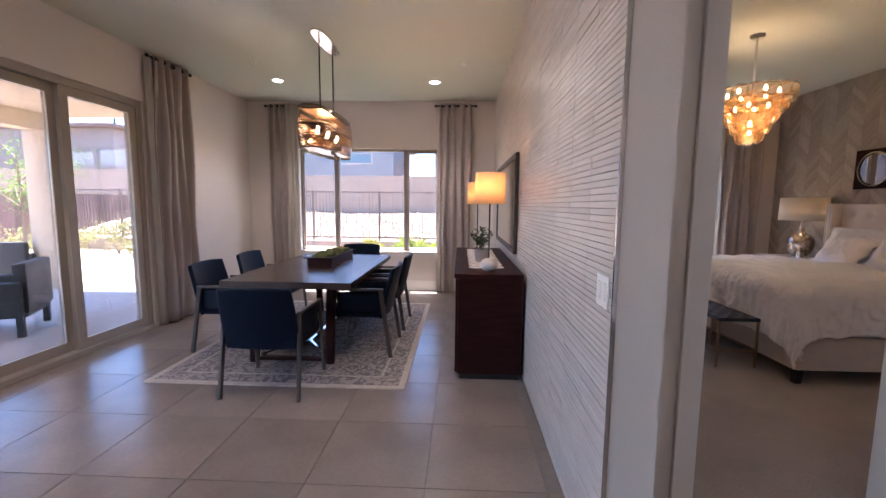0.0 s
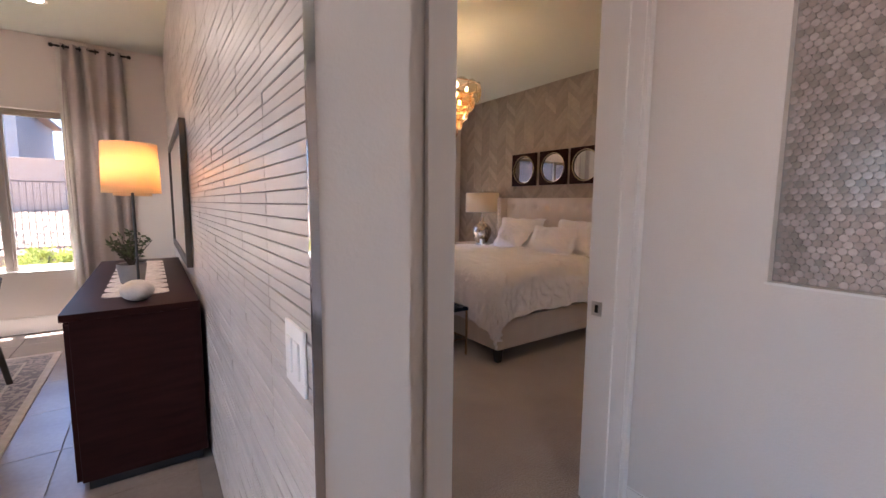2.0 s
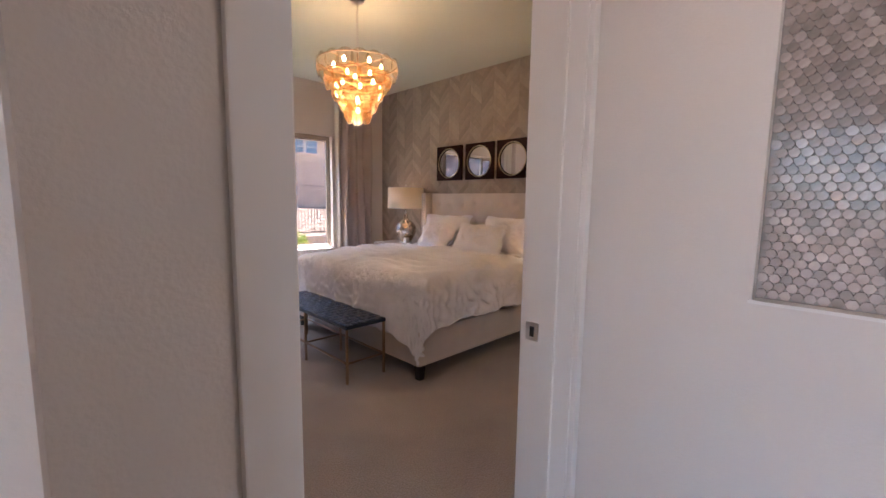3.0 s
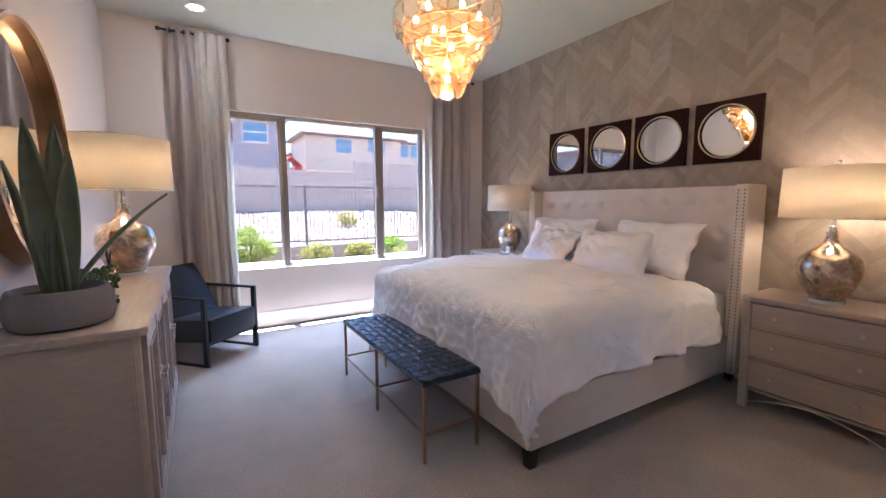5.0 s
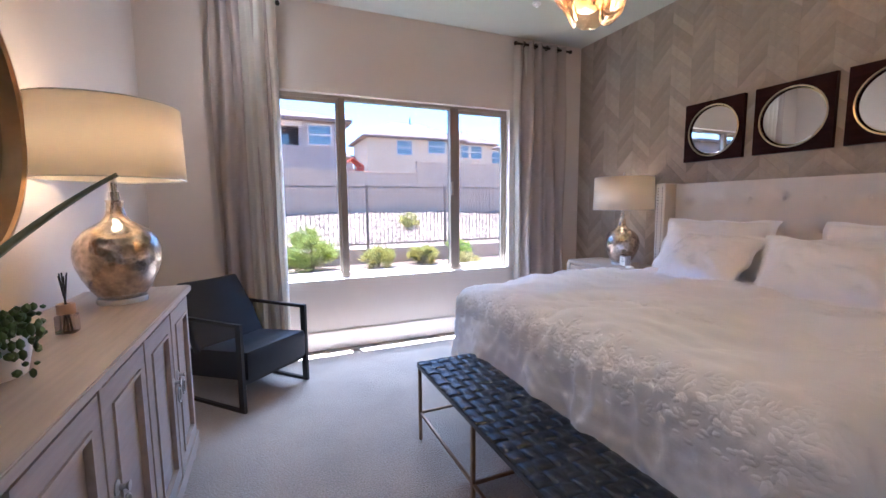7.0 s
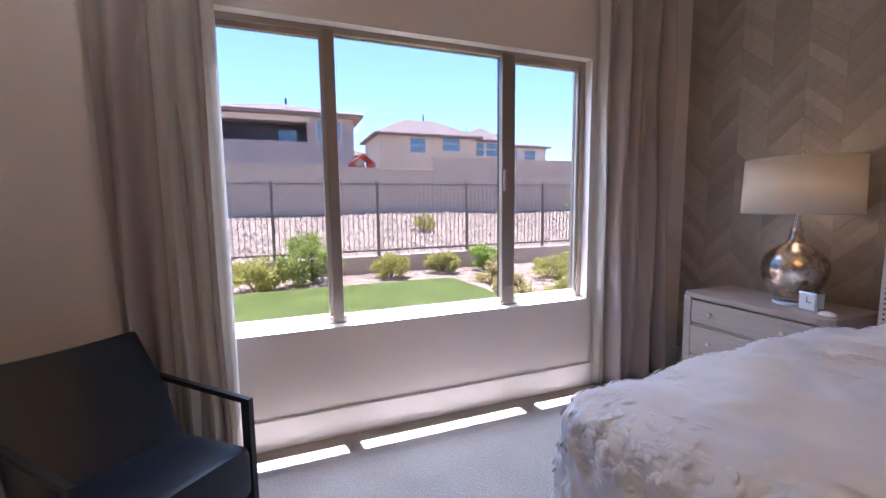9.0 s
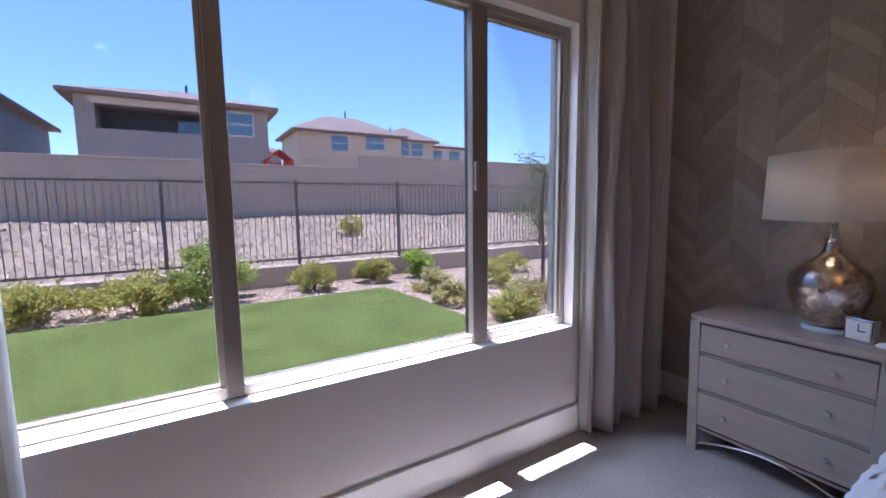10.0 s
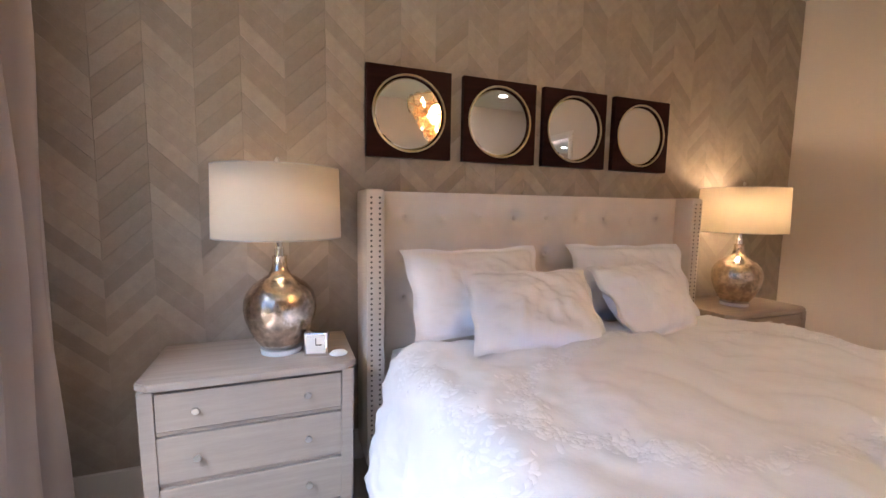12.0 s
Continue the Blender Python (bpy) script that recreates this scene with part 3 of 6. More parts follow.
def pillow(name, label, w, h, t, seed, m):
    """A plump pillow with pinched corners and a flat flange; it lies in its own x-y plane."""
    rr = random.Random(seed)
    s1, s2 = rr.uniform(0, 9), rr.uniform(0, 9)
    bm = bmesh.new()
    N = 48
    for side in (1, -1):
        def f(u, v, side=side):
            a, b = 2 * u - 1, 2 * v - 1
            pin = 1 - 0.07 * (1 - a * a) * (abs(b) ** 3) - 0.0
            pin2 = 1 - 0.07 * (1 - b * b) * (abs(a) ** 3)
            body = max(0.0, (1 - abs(a / 0.9) ** 2.6)) ** 0.55 * max(0.0, (1 - abs(b / 0.88) ** 2.6)) ** 0.55 if abs(a) < 0.9 and abs(b) < 0.88 else 0.0
            wr = noise.noise(Vector((a * 2.2 + s1, b * 2.2 + s2, side))) * 0.25 + abs(noise.noise(Vector((a * 4 + s2, b * 1.6 + s1, side)))) * 0.36 - abs(noise.noise(Vector((a * 3 + s1 + 2 * b, b * 2.2, side)))) * 0.26 + noise.noise(Vector((a * 12 + s1, b * 12, side))) * 0.06
            z = side * (0.004 + t / 2 * body * (1 + wr)) + 0.012 * math.sin(9 * a + s1) * abs(b) ** 6 + 0.012 * math.sin(8 * b + s2) * abs(a) ** 6
            return (a * w / 2 * pin2, b * h / 2 * pin, z)
        sheet(bm, f, N, N)
    bmesh.ops.remove_doubles(bm, verts=bm.verts, dist=0.0005)
    ob = thing(name, bm, DUVET, label, "pillow", "bed pillows", smooth=True, m=m)
    ob.data.set_sharp_from_angle(angle=radians(180))
    return ob


def upright(x, y, z, lean, turn=0, roll=0):
    """A pillow's pose: it leans back against the headboard (which faces -x)."""
    return pose(x, y, z) @ pose(0, 0, 0, 0, 0, -90 + turn) @ pose(0, 0, 0, 90 - lean, 0, roll)


pillow("pillow", "white cotton pillow leaning on the headboard", 0.78, 0.46, 0.19, 1, upright(5.45, 5.53, 1.0, 28, 2, 2))
pillow("pillow", "white cotton pillow leaning on the headboard", 0.78, 0.46, 0.19, 2, upright(5.45, 4.55, 1.0, 26, -3, -3))
pillow("pillow", "white ruffled pillow sham, slumped forward", 0.64, 0.42, 0.2, 3, upright(5.2, 5.38, 0.955, 42, -4, -5))
pillow("pillow", "white ruffled pillow sham, slumped forward", 0.62, 0.44, 0.2, 4, upright(5.2, 4.72, 0.96, 42, 8, 8))

# ---- bedroom: woven bench at the foot of the bed ----
bench = empty("bench", pose(3.24, 4.32, 0), "bench with woven dark leather seat on thin brass legs", "bench")
BL, BW, BH = 1.33, 0.36, 0.455
for y in (0.012, BL / 2, BL - 0.012):
    for x in (0.012, BW - 0.012):
        bm = bmesh.new()
        bar(bm, (x, y, 0.0), (x, y, BH - 0.012), 0.018, 0.018)
        part("leg", bm, BRASS, bench)
    bm = bmesh.new()
    bar(bm, (0.021, y, 0.16), (BW - 0.021, y, 0.16), 0.014, 0.014)
    part("stretcher", bm, BRASS, bench)
for x in (0.012, BW - 0.012):
    for a, b in ((0.021, BL / 2 - 0.009), (BL / 2 + 0.009, BL - 0.021)):
        bm = bmesh.new()
        bar(bm, (x, a, 0.16), (x, b, 0.16), 0.014, 0.014)
        part("stretcher", bm, BRASS, bench)
part("seat_frame", boxes((0, BW, 0, 0.02, BH - 0.032, BH - 0.01), (0, BW, BL - 0.02, BL, BH - 0.032, BH - 0.01), (0, 0.02, 0.02, BL - 0.02, BH - 0.032, BH - 0.01), (BW - 0.02, BW, 0.02, BL - 0.02, BH - 0.032, BH - 0.01)), STRAP, bench, "leather-wrapped seat frame")
part("seat_board", boxes((0.02, BW - 0.02, 0.02, BL - 0.02, BH - 0.03, BH - 0.018)), BLACK_METAL, bench)
NX, NY = 6, 20
for k in range(NX):
    bm = bmesh.new()
    x0, w = k * BW / NX + 0.002, BW / NX - 0.0015
    sheet(bm, lambda u, v: (x0 + u * w, v * BL, BH - 0.006 + 0.0036 * math.cos(math.pi * (v * NY - 0.5 + k)) + 0.002 * math.sin(math.pi * u)), 3, NY * 6)
    thick(part("strap", bm, STRAP, bench, smooth=True), 0.003)
for j in range(NY):
    bm = bmesh.new()
    y0, w = j * BL / NY + 0.002, BL / NY - 0.0015
    sheet(bm, lambda u, v: (v * BW, y0 + u * w, BH - 0.006 - 0.0036 * math.cos(math.pi * (v * NX - 0.5 + j)) + 0.002 * math.sin(math.pi * u)), 3, NX * 6)
    thick(part("strap", bm, STRAP, bench, smooth=True), 0.003)


# ---- bedroom: lamps ----
def table_lamp(x, y, z, label, power):
    """A bulbous mercury-glass lamp on a clear disc with a drum shade."""
    l = empty("table_lamp", pose(x, y, z), label, "table lamp", "mercury glass lamps")
    bm = bmesh.new()
    lathe(bm, ((0, 0), (0.088, 0), (0.09, 0.004), (0.09, 0.018), (0.086, 0.022), (0, 0.022)), seg=32)
    part("base_disc", bm, ACRYLIC, l, "clear acrylic disc", smooth=True)
    bm = bmesh.new()
    lathe(bm, ((0.0, 0.022), (0.072, 0.023), (0.083, 0.03), (0.105, 0.06), (0.131, 0.11), (0.148, 0.16), (0.154, 0.20), (0.151, 0.235), (0.138, 0.272), (0.112, 0.304), (0.078, 0.328), (0.05, 0.346), (0.037, 0.366), (0.031, 0.39), (0.029, 0.42), (0.033, 0.43), (0.0, 0.43)), seg=40)
    part("body", bm, MERCURY, l, "mottled silver-gold mercury glass", smooth=True)
    bm = bmesh.new()
    lathe(bm, ((0, 0.43), (0.02, 0.43), (0.02, 0.465), (0.014, 0.47), (0.014, 0.54), (0, 0.54)), seg=20)
    part("socket", bm, CHROME, l, smooth=True)
    bm = bmesh.new()
    lathe(bm, ((0.264, 0.513), (0.257, 0.816)), seg=48)
    thick(part("shade", bm, SHADE, l, "cream linen drum shade", smooth=True), 0.003)
    for r, zz in ((0.264, 0.515), (0.257, 0.814)):
        bm = bmesh.new()
        tube(bm, [(r * math.cos(q * math.pi / 20), r * math.sin(q * math.pi / 20), zz) for q in range(41)], 0.003, 6)
        part("shade_ring", bm, STEEL, l)
    bm = bmesh.new()
    rod(bm, (0, 0, 0.66), (0, 0, 0.838), 0.003)
    for k in range(3):
        rod(bm, (0, 0, 0.811), (0.257 * math.cos(k * 2.094), 0.257 * math.sin(k * 2.094), 0.811), 0.002, seg=6)
    part("spider", bm, STEEL, l)
    bm = bmesh.new()
    lathe(bm, ((0, 0.835), (0.009, 0.839), (0.011, 0.847), (0.006, 0.857), (0, 0.86)), seg=12)
    part("finial", bm, STEEL, l, smooth=True)
    bm = bmesh.new()
    lathe(bm, ((0, 0.54), (0.014, 0.545), (0.03, 0.60), (0.025, 0.635), (0, 0.65)), seg=16)
    part("bulb", bm, BULB if power > 0.15 else FROSTED, l, smooth=True)
    li = new("lamp_light", bpy.data.lights.new("lamp_light", "POINT"))
    li.data.energy, li.data.color, li.data.shadow_soft_size = power, (1.0, 0.66, 0.36), 0.04
    li.parent, li.location = l, (0, 0, 0.69)
    return l


table_lamp(1.925, 5.68, 0.925, "mercury glass table lamp, lit, on the wooden chest", 0.17)
table_lamp(5.58, 6.46, 0.75, "mercury glass table lamp with a pale shade on a nightstand", 0.1)
table_lamp(5.59, 3.47, 0.75, "mercury glass table lamp, lit, on a nightstand", 0.34)


# ---- bedroom: nightstands ----
def nightstand(x0, y0, label):
    n = empty("nightstand", pose(x0, y0, 0), label, "nightstand", "nightstands")
    D, W, T = 0.47, 0.80, 0.75
    bm = bmesh.new()
    vs = [(0.0, 0.05), (0.04, 0.0), (D, 0.0), (D, W), (0.04, W), (0.0, W - 0.05)]
    lo = [bm.verts.new((x, y, T - 0.028)) for x, y in vs]
    hi = [bm.verts.new((x, y, T)) for x, y in vs]
    bm.faces.new(hi), bm.faces.new(lo[::-1])
    for i in range(6):
        bm.faces.new([lo[i], lo[(i + 1) % 6], hi[(i + 1) % 6], hi[i]])
    bmesh.ops.bevel(bm, geom=list(bm.edges), offset=0.004, segments=2, affect="EDGES")
    part("top", bm, WASHED, n)
    part("side_panel", boxes((0.045, D, 0.012, 0.03, 0.12, T - 0.028)), WASHED_SIDE, n)
    part("side_panel", boxes((0.045, D, W - 0.03, W - 0.012, 0.12, T - 0.028)), WASHED_SIDE, n)
    part("back_panel", boxes((D - 0.015, D - 0.002, 0.03, W - 0.03, 0.13, T - 0.028)), WASHED_SIDE, n)
    part("bottom_panel", boxes((0.03, D - 0.015, 0.03, W - 0.03, 0.12, 0.135)), WASHED_SIDE, n)
    for y in (0.012, W - 0.062):
        bm = boxes((0.012, 0.045, y, y + 0.05, 0.0, T - 0.028), bevel=0.004)
        for v in bm.verts:
            if v.co.z < 0.01:
                v.co.y += (0.012 if y < 0.1 else -0.012)
        part("leg", bm, WASHED_SIDE, n)
        part("leg", boxes((D - 0.04, D, y, y + 0.05, 0.0, 0.12), bevel=0.004), WASHED_SIDE, n)
    for k, (za, zb) in enumerate(((0.555, 0.71), (0.35, 0.54), (0.145, 0.335))):
        part("rail", boxes((0.026, 0.05, 0.062, W - 0.062, zb, zb + 0.014)), WASHED_SIDE, n)
        d = part("drawer", boxes((0.016, 0.40, 0.066, W - 0.066, za + 0.004, zb - 0.004), bevel=0.004), WASHED_SIDE, n)
        for y in (0.2, W - 0.2):
            bm = bmesh.new()
            lathe(bm, ((0, 0.024), (0.012, 0.023), (0.014, 0.018), (0.007, 0.01), (0.006, 0.0)), seg=14)
            bmesh.ops.transform(bm, matrix=Matrix.Translation((0.016, y, (za + zb) / 2)) @ Matrix.Rotation(radians(-90), 4, "Y"), verts=bm.verts)
            part("knob", bm, STEEL, d, "small pewter knob", smooth=True)
    bm = bmesh.new()
    tube(bm, [(0.03, 0.05 + (W - 0.1) * k / 10, 0.03 + 0.085 * math.sin(math.pi * k / 10)) for k in range(11)], 0.005, 6)
    part("stretcher", bm, STEEL, n, "thin arched metal stretcher")
    return n


nightstand(5.33, 6.16, "washed grey three-drawer nightstand beside the window")
nightstand(5.36, 3.035, "washed grey three-drawer nightstand near the doorway")
clock = empty("desk_clock", pose(5.45, 6.32, 0.75, 0, 0, -14), "small square chrome desk clock with white face", "clock")
part("case", boxes((0, 0.05, -0.05, 0.05, 0.0, 0.105), bevel=0.006), CHROME, clock)
part("face", boxes((-0.003, 0.001, -0.04, 0.04, 0.014, 0.094)), WHITE_PLASTIC, clock)
part("clock_hand", boxes((-0.005, -0.003, -0.003, 0.0, 0.05, 0.082)), BLACK_METAL, clock)
part("clock_hand", boxes((-0.005, -0.003, -0.026, -0.003, 0.05, 0.054)), BLACK_METAL, clock)
bm = bmesh.new()
lathe(bm, ((0, 0.0), (0.026, 0.001), (0.032, 0.008), (0.024, 0.018), (0.008, 0.024), (0, 0.025)), seg=18, sy=1.25)
thing("trinket_dish", bm, WHITE_PLASTIC, "small white shell trinket on the nightstand", "ornament", smooth=True, m=pose(5.44, 6.225, 0.75))

# ---- bedroom: four framed round mirrors over the bed ----
MZ0, MZ1 = 1.668, 2.125
for yc in (5.803, 5.262, 4.738, 4.203):
    f = empty("wall_mirror", pose(XE - 0.006, yc, (MZ0 + MZ1) / 2), "round mirror in a square black wooden frame", "mirror", "row of mirrors over the bed")
    hs, r = 0.233, 0.198
    bm = bmesh.new()
    N = 64
    def sq(k):
        a = 2 * math.pi * k / N
        c, s = math.cos(a), math.sin(a)
        q = hs / max(abs(c), abs(s))
        return q * c, q * s
    fo = [bm.verts.new((-0.035, *sq(k))) for k in range(N)]
    fi = [bm.verts.new((-0.035, r * math.cos(2 * math.pi * k / N), r * math.sin(2 * math.pi * k / N))) for k in range(N)]
    bo = [bm.verts.new((0.0, *sq(k))) for k in range(N)]
    bi = [bm.verts.new((-0.012, r * math.cos(2 * math.pi * k / N), r * math.sin(2 * math.pi * k / N))) for k in range(N)]
    for k in range(N):
        j = (k + 1) % N
        bm.faces.new([fo[k], fo[j], fi[j], fi[k]]), bm.faces.new([bo[k], bo[j], fo[j], fo[k]]), bm.faces.new([fi[k], fi[j], bi[j], bi[k]])
    part("frame", bm, ESPRESSO, f, "square near-black wooden frame")
    bm = bmesh.new()
    tube(bm, [(-0.034, r * math.cos(q * math.pi / 32), r * math.sin(q * math.pi / 32)) for q in range(65)], 0.0055, 8)
    part("rim", bm, GOLD, f, "thin gilt rim", smooth=True)
    bm = bmesh.new()
    lathe(bm, ((0, 0.006), (r - 0.018, 0.006), (r - 0.002, 0.0)), seg=64)
    bmesh.ops.transform(bm, matrix=Matrix.Translation((-0.014, 0, 0)) @ Matrix.Rotation(radians(-90), 4, "Y"), verts=bm.verts)
    part("mirror_glass", bm, MIRROR, f)

# ---- bedroom: round mirror over the chest ----
rm = empty("round_mirror", pose(XW, 5.0, 1.61), "large round mirror in a deep bronze rim", "mirror")
bm = bmesh.new()
lathe(bm, ((0.485, 0.0), (0.515, 0.0), (0.515, 0.075), (0.50, 0.078), (0.49, 0.07), (0.485, 0.02)), seg=80)
bmesh.ops.transform(bm, matrix=Matrix.Rotation(radians(90), 4, "Y"), verts=bm.verts)
part("rim", bm, paint("bronze_rim", (0.34, 0.21, 0.11), 0.35, 1.0, var=0.15, scale=10), rm, smooth=True)
bm = bmesh.new()
lathe(bm, ((0, 0.018), (0.487, 0.018)), seg=64)
bmesh.ops.transform(bm, matrix=Matrix.Rotation(radians(90), 4, "Y"), verts=bm.verts)
part("mirror_glass", bm, MIRROR, rm)

# ---- bedroom: chest ----
CX0, CX1, CY0, CY1, CT = 1.685, 2.13, 4.285, 6.0, 0.925
chest = empty("chest", pose(CX0, CY0, 0), "long washed-wood chest with panelled doors and pulls", "sideboard")
CD, CL = CX1 - CX0, CY1 - CY0

def canted(bm, x1, y0, y1, cut, z0, z1, x0=0.0):
    vs = [(x0, y0), (x1 - cut, y0), (x1, y0 + cut), (x1, y1 - cut), (x1 - cut, y1), (x0, y1)]
    lo, hi = [bm.verts.new((x, y, z0)) for x, y in vs], [bm.verts.new((x, y, z1)) for x, y in vs]
    fs = [bm.faces.new(hi), bm.faces.new(lo[::-1])] + [bm.faces.new([lo[i], lo[(i + 1) % 6], hi[(i + 1) % 6], hi[i]]) for i in range(6)]
    bmesh.ops.bevel(bm, geom=list({e for f in fs for e in f.edges}), offset=0.004, segments=2, affect="EDGES")
    return bm


part("top", canted(bmesh.new(), CD, 0, CL, 0.022, CT - 0.03, CT), WASHED, chest)
part("body", canted(bmesh.new(), CD - 0.03, 0.015, CL - 0.015, 0.02, 0.07, CT - 0.03), WASHED_SIDE, chest)
part("plinth", canted(bmesh.new(), CD - 0.012, 0.005, CL - 0.005, 0.02, 0.075, 0.15), WASHED_SIDE, chest)
for x, y in ((0.03, 0.03), (0.03, CL - 0.09), (CD - 0.10, 0.03), (CD - 0.10, CL - 0.09)):
    bm = boxes((x, x + 0.07, y, y + 0.06, 0, 0.08), bevel=0.006)
    part("foot", bm, WASHED_SIDE, chest)
ND = 4
for k in range(ND):
    a, b = 0.075 + k * (CL - 0.15) / ND, 0.075 + (k + 1) * (CL - 0.15) / ND
    x = CD - 0.03
    door = part("door", boxes((x, x + 0.018, a + 0.012, a + 0.075, 0.17, CT - 0.045), (x, x + 0.018, b - 0.075, b - 0.012, 0.17, CT - 0.045), (x, x + 0.018, a + 0.075, b - 0.075, 0.17, 0.235), (x, x + 0.018, a + 0.075, b - 0.075, CT - 0.11, CT - 0.045)), WASHED_SIDE, chest, "framed door with a recessed panel")
    part("door_panel", boxes((x - 0.006, x + 0.006, a + 0.073, b - 0.073, 0.233, CT - 0.108)), WASHED_SIDE, door)
    part("moulding", boxes((x, x + 0.024, a + 0.072, a + 0.084, 0.232, CT - 0.107), (x, x + 0.024, b - 0.084, b - 0.072, 0.232, CT - 0.107), (x, x + 0.024, a + 0.084, b - 0.084, 0.232, 0.244), (x, x + 0.024, a + 0.084, b - 0.084, CT - 0.119, CT - 0.107)), WASHED, door)
    yk = (b - 0.045) if k % 2 == 0 else (a + 0.045)
    bm = bmesh.new()
    lathe(bm, ((0, 0.0), (0.02, 0.0), (0.02, 0.004), (0.008, 0.008), (0.007, 0.022), (0.014, 0.03), (0, 0.034)), seg=14)
    bmesh.ops.transform(bm, matrix=Matrix.Translation((x + 0.018, yk, 0.60)) @ Matrix.Rotation(radians(90), 4, "Y"), verts=bm.verts)
    tube(bm, [(x + 0.04, yk + 0.022 * math.sin(q * math.pi / 8), 0.575 - 0.03 + 0.03 * math.cos(q * math.pi / 8)) for q in range(17)], 0.004, 6)
    part("pull", bm, STEEL, door, "nickel ring pull", smooth=True)
    if k:
        part("stile", boxes((x, x + 0.022, a - 0.012, a + 0.012, 0.16, CT - 0.035), bevel=0.003), WASHED_SIDE, chest)

# plant in a low stone bowl
plant = empty("potted_agave", pose(1.865, 4.50, CT), "tall agave with pointed leaves in a grey stone bowl", "plant")
bm = bmesh.new()
lathe(bm, ((0, 0), (0.12, 0), (0.145, 0.012), (0.155, 0.05), (0.152, 0.10), (0.14, 0.135), (0.13, 0.137), (0.125, 0.125), (0.12, 0.11), (0, 0.11)), seg=36)
part("bowl", bm, paint("grey_stone_bowl", (0.17, 0.155, 0.155), 0.8, var=0.15, scale=8, bump=0.3, bscale=50), plant, "rough grey stone bowl", smooth=True)
bm = bmesh.new()
lathe(bm, ((0, 0.118), (0.126, 0.112)), seg=24)
part("soil", bm, paint("dark_soil", (0.05, 0.038, 0.03), 0.95, bump=0.8, bscale=60), plant)
LEAF = paint("agave_leaf", (0.105, 0.125, 0.075), 0.5, var=0.2, scale=5, stretch=(1, 1, 3), bump=0.1, bscale=30)
def blade(az, lean, L, w, bend=0.0):
    bm = bmesh.new()
    d = Vector((math.cos(az), math.sin(az), 0))
    s = Vector((-math.sin(az), math.cos(az), 0))
    def f(u, v):
        a = lean + bend * v
        r = v * L
        c = d * (0.03 + math.sin(a) * r) + Vector((0, 0, 0.11 + math.cos(a) * r))
        ww = w * (0.75 + 0.6 * v) * (1 - v ** 2.2) if v < 1 else 0.0
        k = 2 * u - 1
        nrm = d * math.cos(a) - Vector((0, 0, math.sin(a)))
        return c + s * (k * ww) - nrm * (0.45 * ww * (1 - k * k))
    sheet(bm, f, 8, 18)
    thick(part("leaf", bm, LEAF, plant, smooth=True), 0.010)
for az, lean, L, w in ((4.6, 0.19, 0.60, 0.052), (5.4, 0.05, 0.60, 0.05), (5.39, 0.2, 0.51, 0.05), (3.6, 0.17, 0.47, 0.046), (4.3, 0.1, 0.44, 0.042), (1.2, 0.12, 0.5, 0.045)):
    blade(az, lean, L, w)
blade(0.614, 0.62, 0.525, 0.015, 0.18)

# succulent in a white pot, reed diffuser
suc = empty("succulent_pot", pose(1.88, 4.83, CT), "trailing green succulent in a small white pot", "plant")
bm = bmesh.new()
lathe(bm, ((0, 0), (0.075, 0), (0.085, 0.05), (0.085, 0.1), (0.078, 0.1), (0.075, 0.085), (0, 0.085)), seg=28)
part("pot", bm, WHITE_PLASTIC, suc, smooth=True)
rng = random.Random(3)
bm = bmesh.new()
for i in range(330):
    a, q = rng.uniform(0, 6.28), rng.random()
    r = 0.02 + 0.095 * math.sqrt(q)
    z = 0.125 + 0.02 * math.sin(a * 3) - max(0, r - 0.085) * rng.uniform(0, 4.2) + rng.uniform(-0.012, 0.012)
    p = Vector((r * math.cos(a), r * math.sin(a), max(0.012, z)))
    bmesh.ops.create_icosphere(bm, subdivisions=1, radius=rng.uniform(0.006, 0.011), matrix=Matrix.Translation(p) @ Matrix.Diagonal((1, 1, rng.uniform(0.8, 1.7), 1)))
part("leaves", bm, paint("succulent_green", (0.06, 0.11, 0.035), 0.5, island=0.35), suc, "small fleshy green leaves", smooth=True, kind="stuff")
dif = empty("reed_diffuser", pose(1.905, 5.205, CT), "glass reed diffuser with wooden collar and black reeds", "diffuser")
part("bottle", boxes((-0.026, 0.026, -0.026, 0.026, 0, 0.062), bevel=0.008), pane("amber_bottle", (0.75, 0.68, 0.6), 1.5), dif)
bm = bmesh.new()
lathe(bm, ((0.012, 0.064), (0.024, 0.064), (0.024, 0.095), (0.012, 0.095)), seg=20)
part("collar", bm, paint("pale_wood_collar", (0.42, 0.25, 0.16), 0.5, var=0.1, scale=30), dif)
for k in range(6):
    bm = bmesh.new()
    a = k * 1.05
    rod(bm, (0.012 * math.cos(a), 0.012 * math.sin(a), 0.006), (-0.011 * math.cos(a), -0.011 * math.sin(a), 0.185 + 0.01 * (k % 2)), 0.0022, seg=6)
    part("reed", bm, BLACK_METAL, dif)

# ribbed basket beside the chest
bk = empty("basket", pose(1.90, 3.80, 0), "round dark basket with pale stitched rim", "basket")
bm = bmesh.new()
lathe(bm, ((0, 0.004), (0.16, 0.004), (0.185, 0.03), (0.205, 0.2), (0.205, 0.39), (0.195, 0.39), (0.193, 0.2), (0.17, 0.04), (0, 0.03)), seg=48)
part("body", bm, paint("dark_woven_fibre", (0.02, 0.018, 0.03), 0.8, var=0.3, scale=40, bump=0.8, bscale=80), bk, smooth=True)
bm = bmesh.new()
tube(bm, [(0.2 * math.cos(q * math.pi / 30), 0.2 * math.sin(q * math.pi / 30), 0.392) for q in range(61)], 0.011, 8)
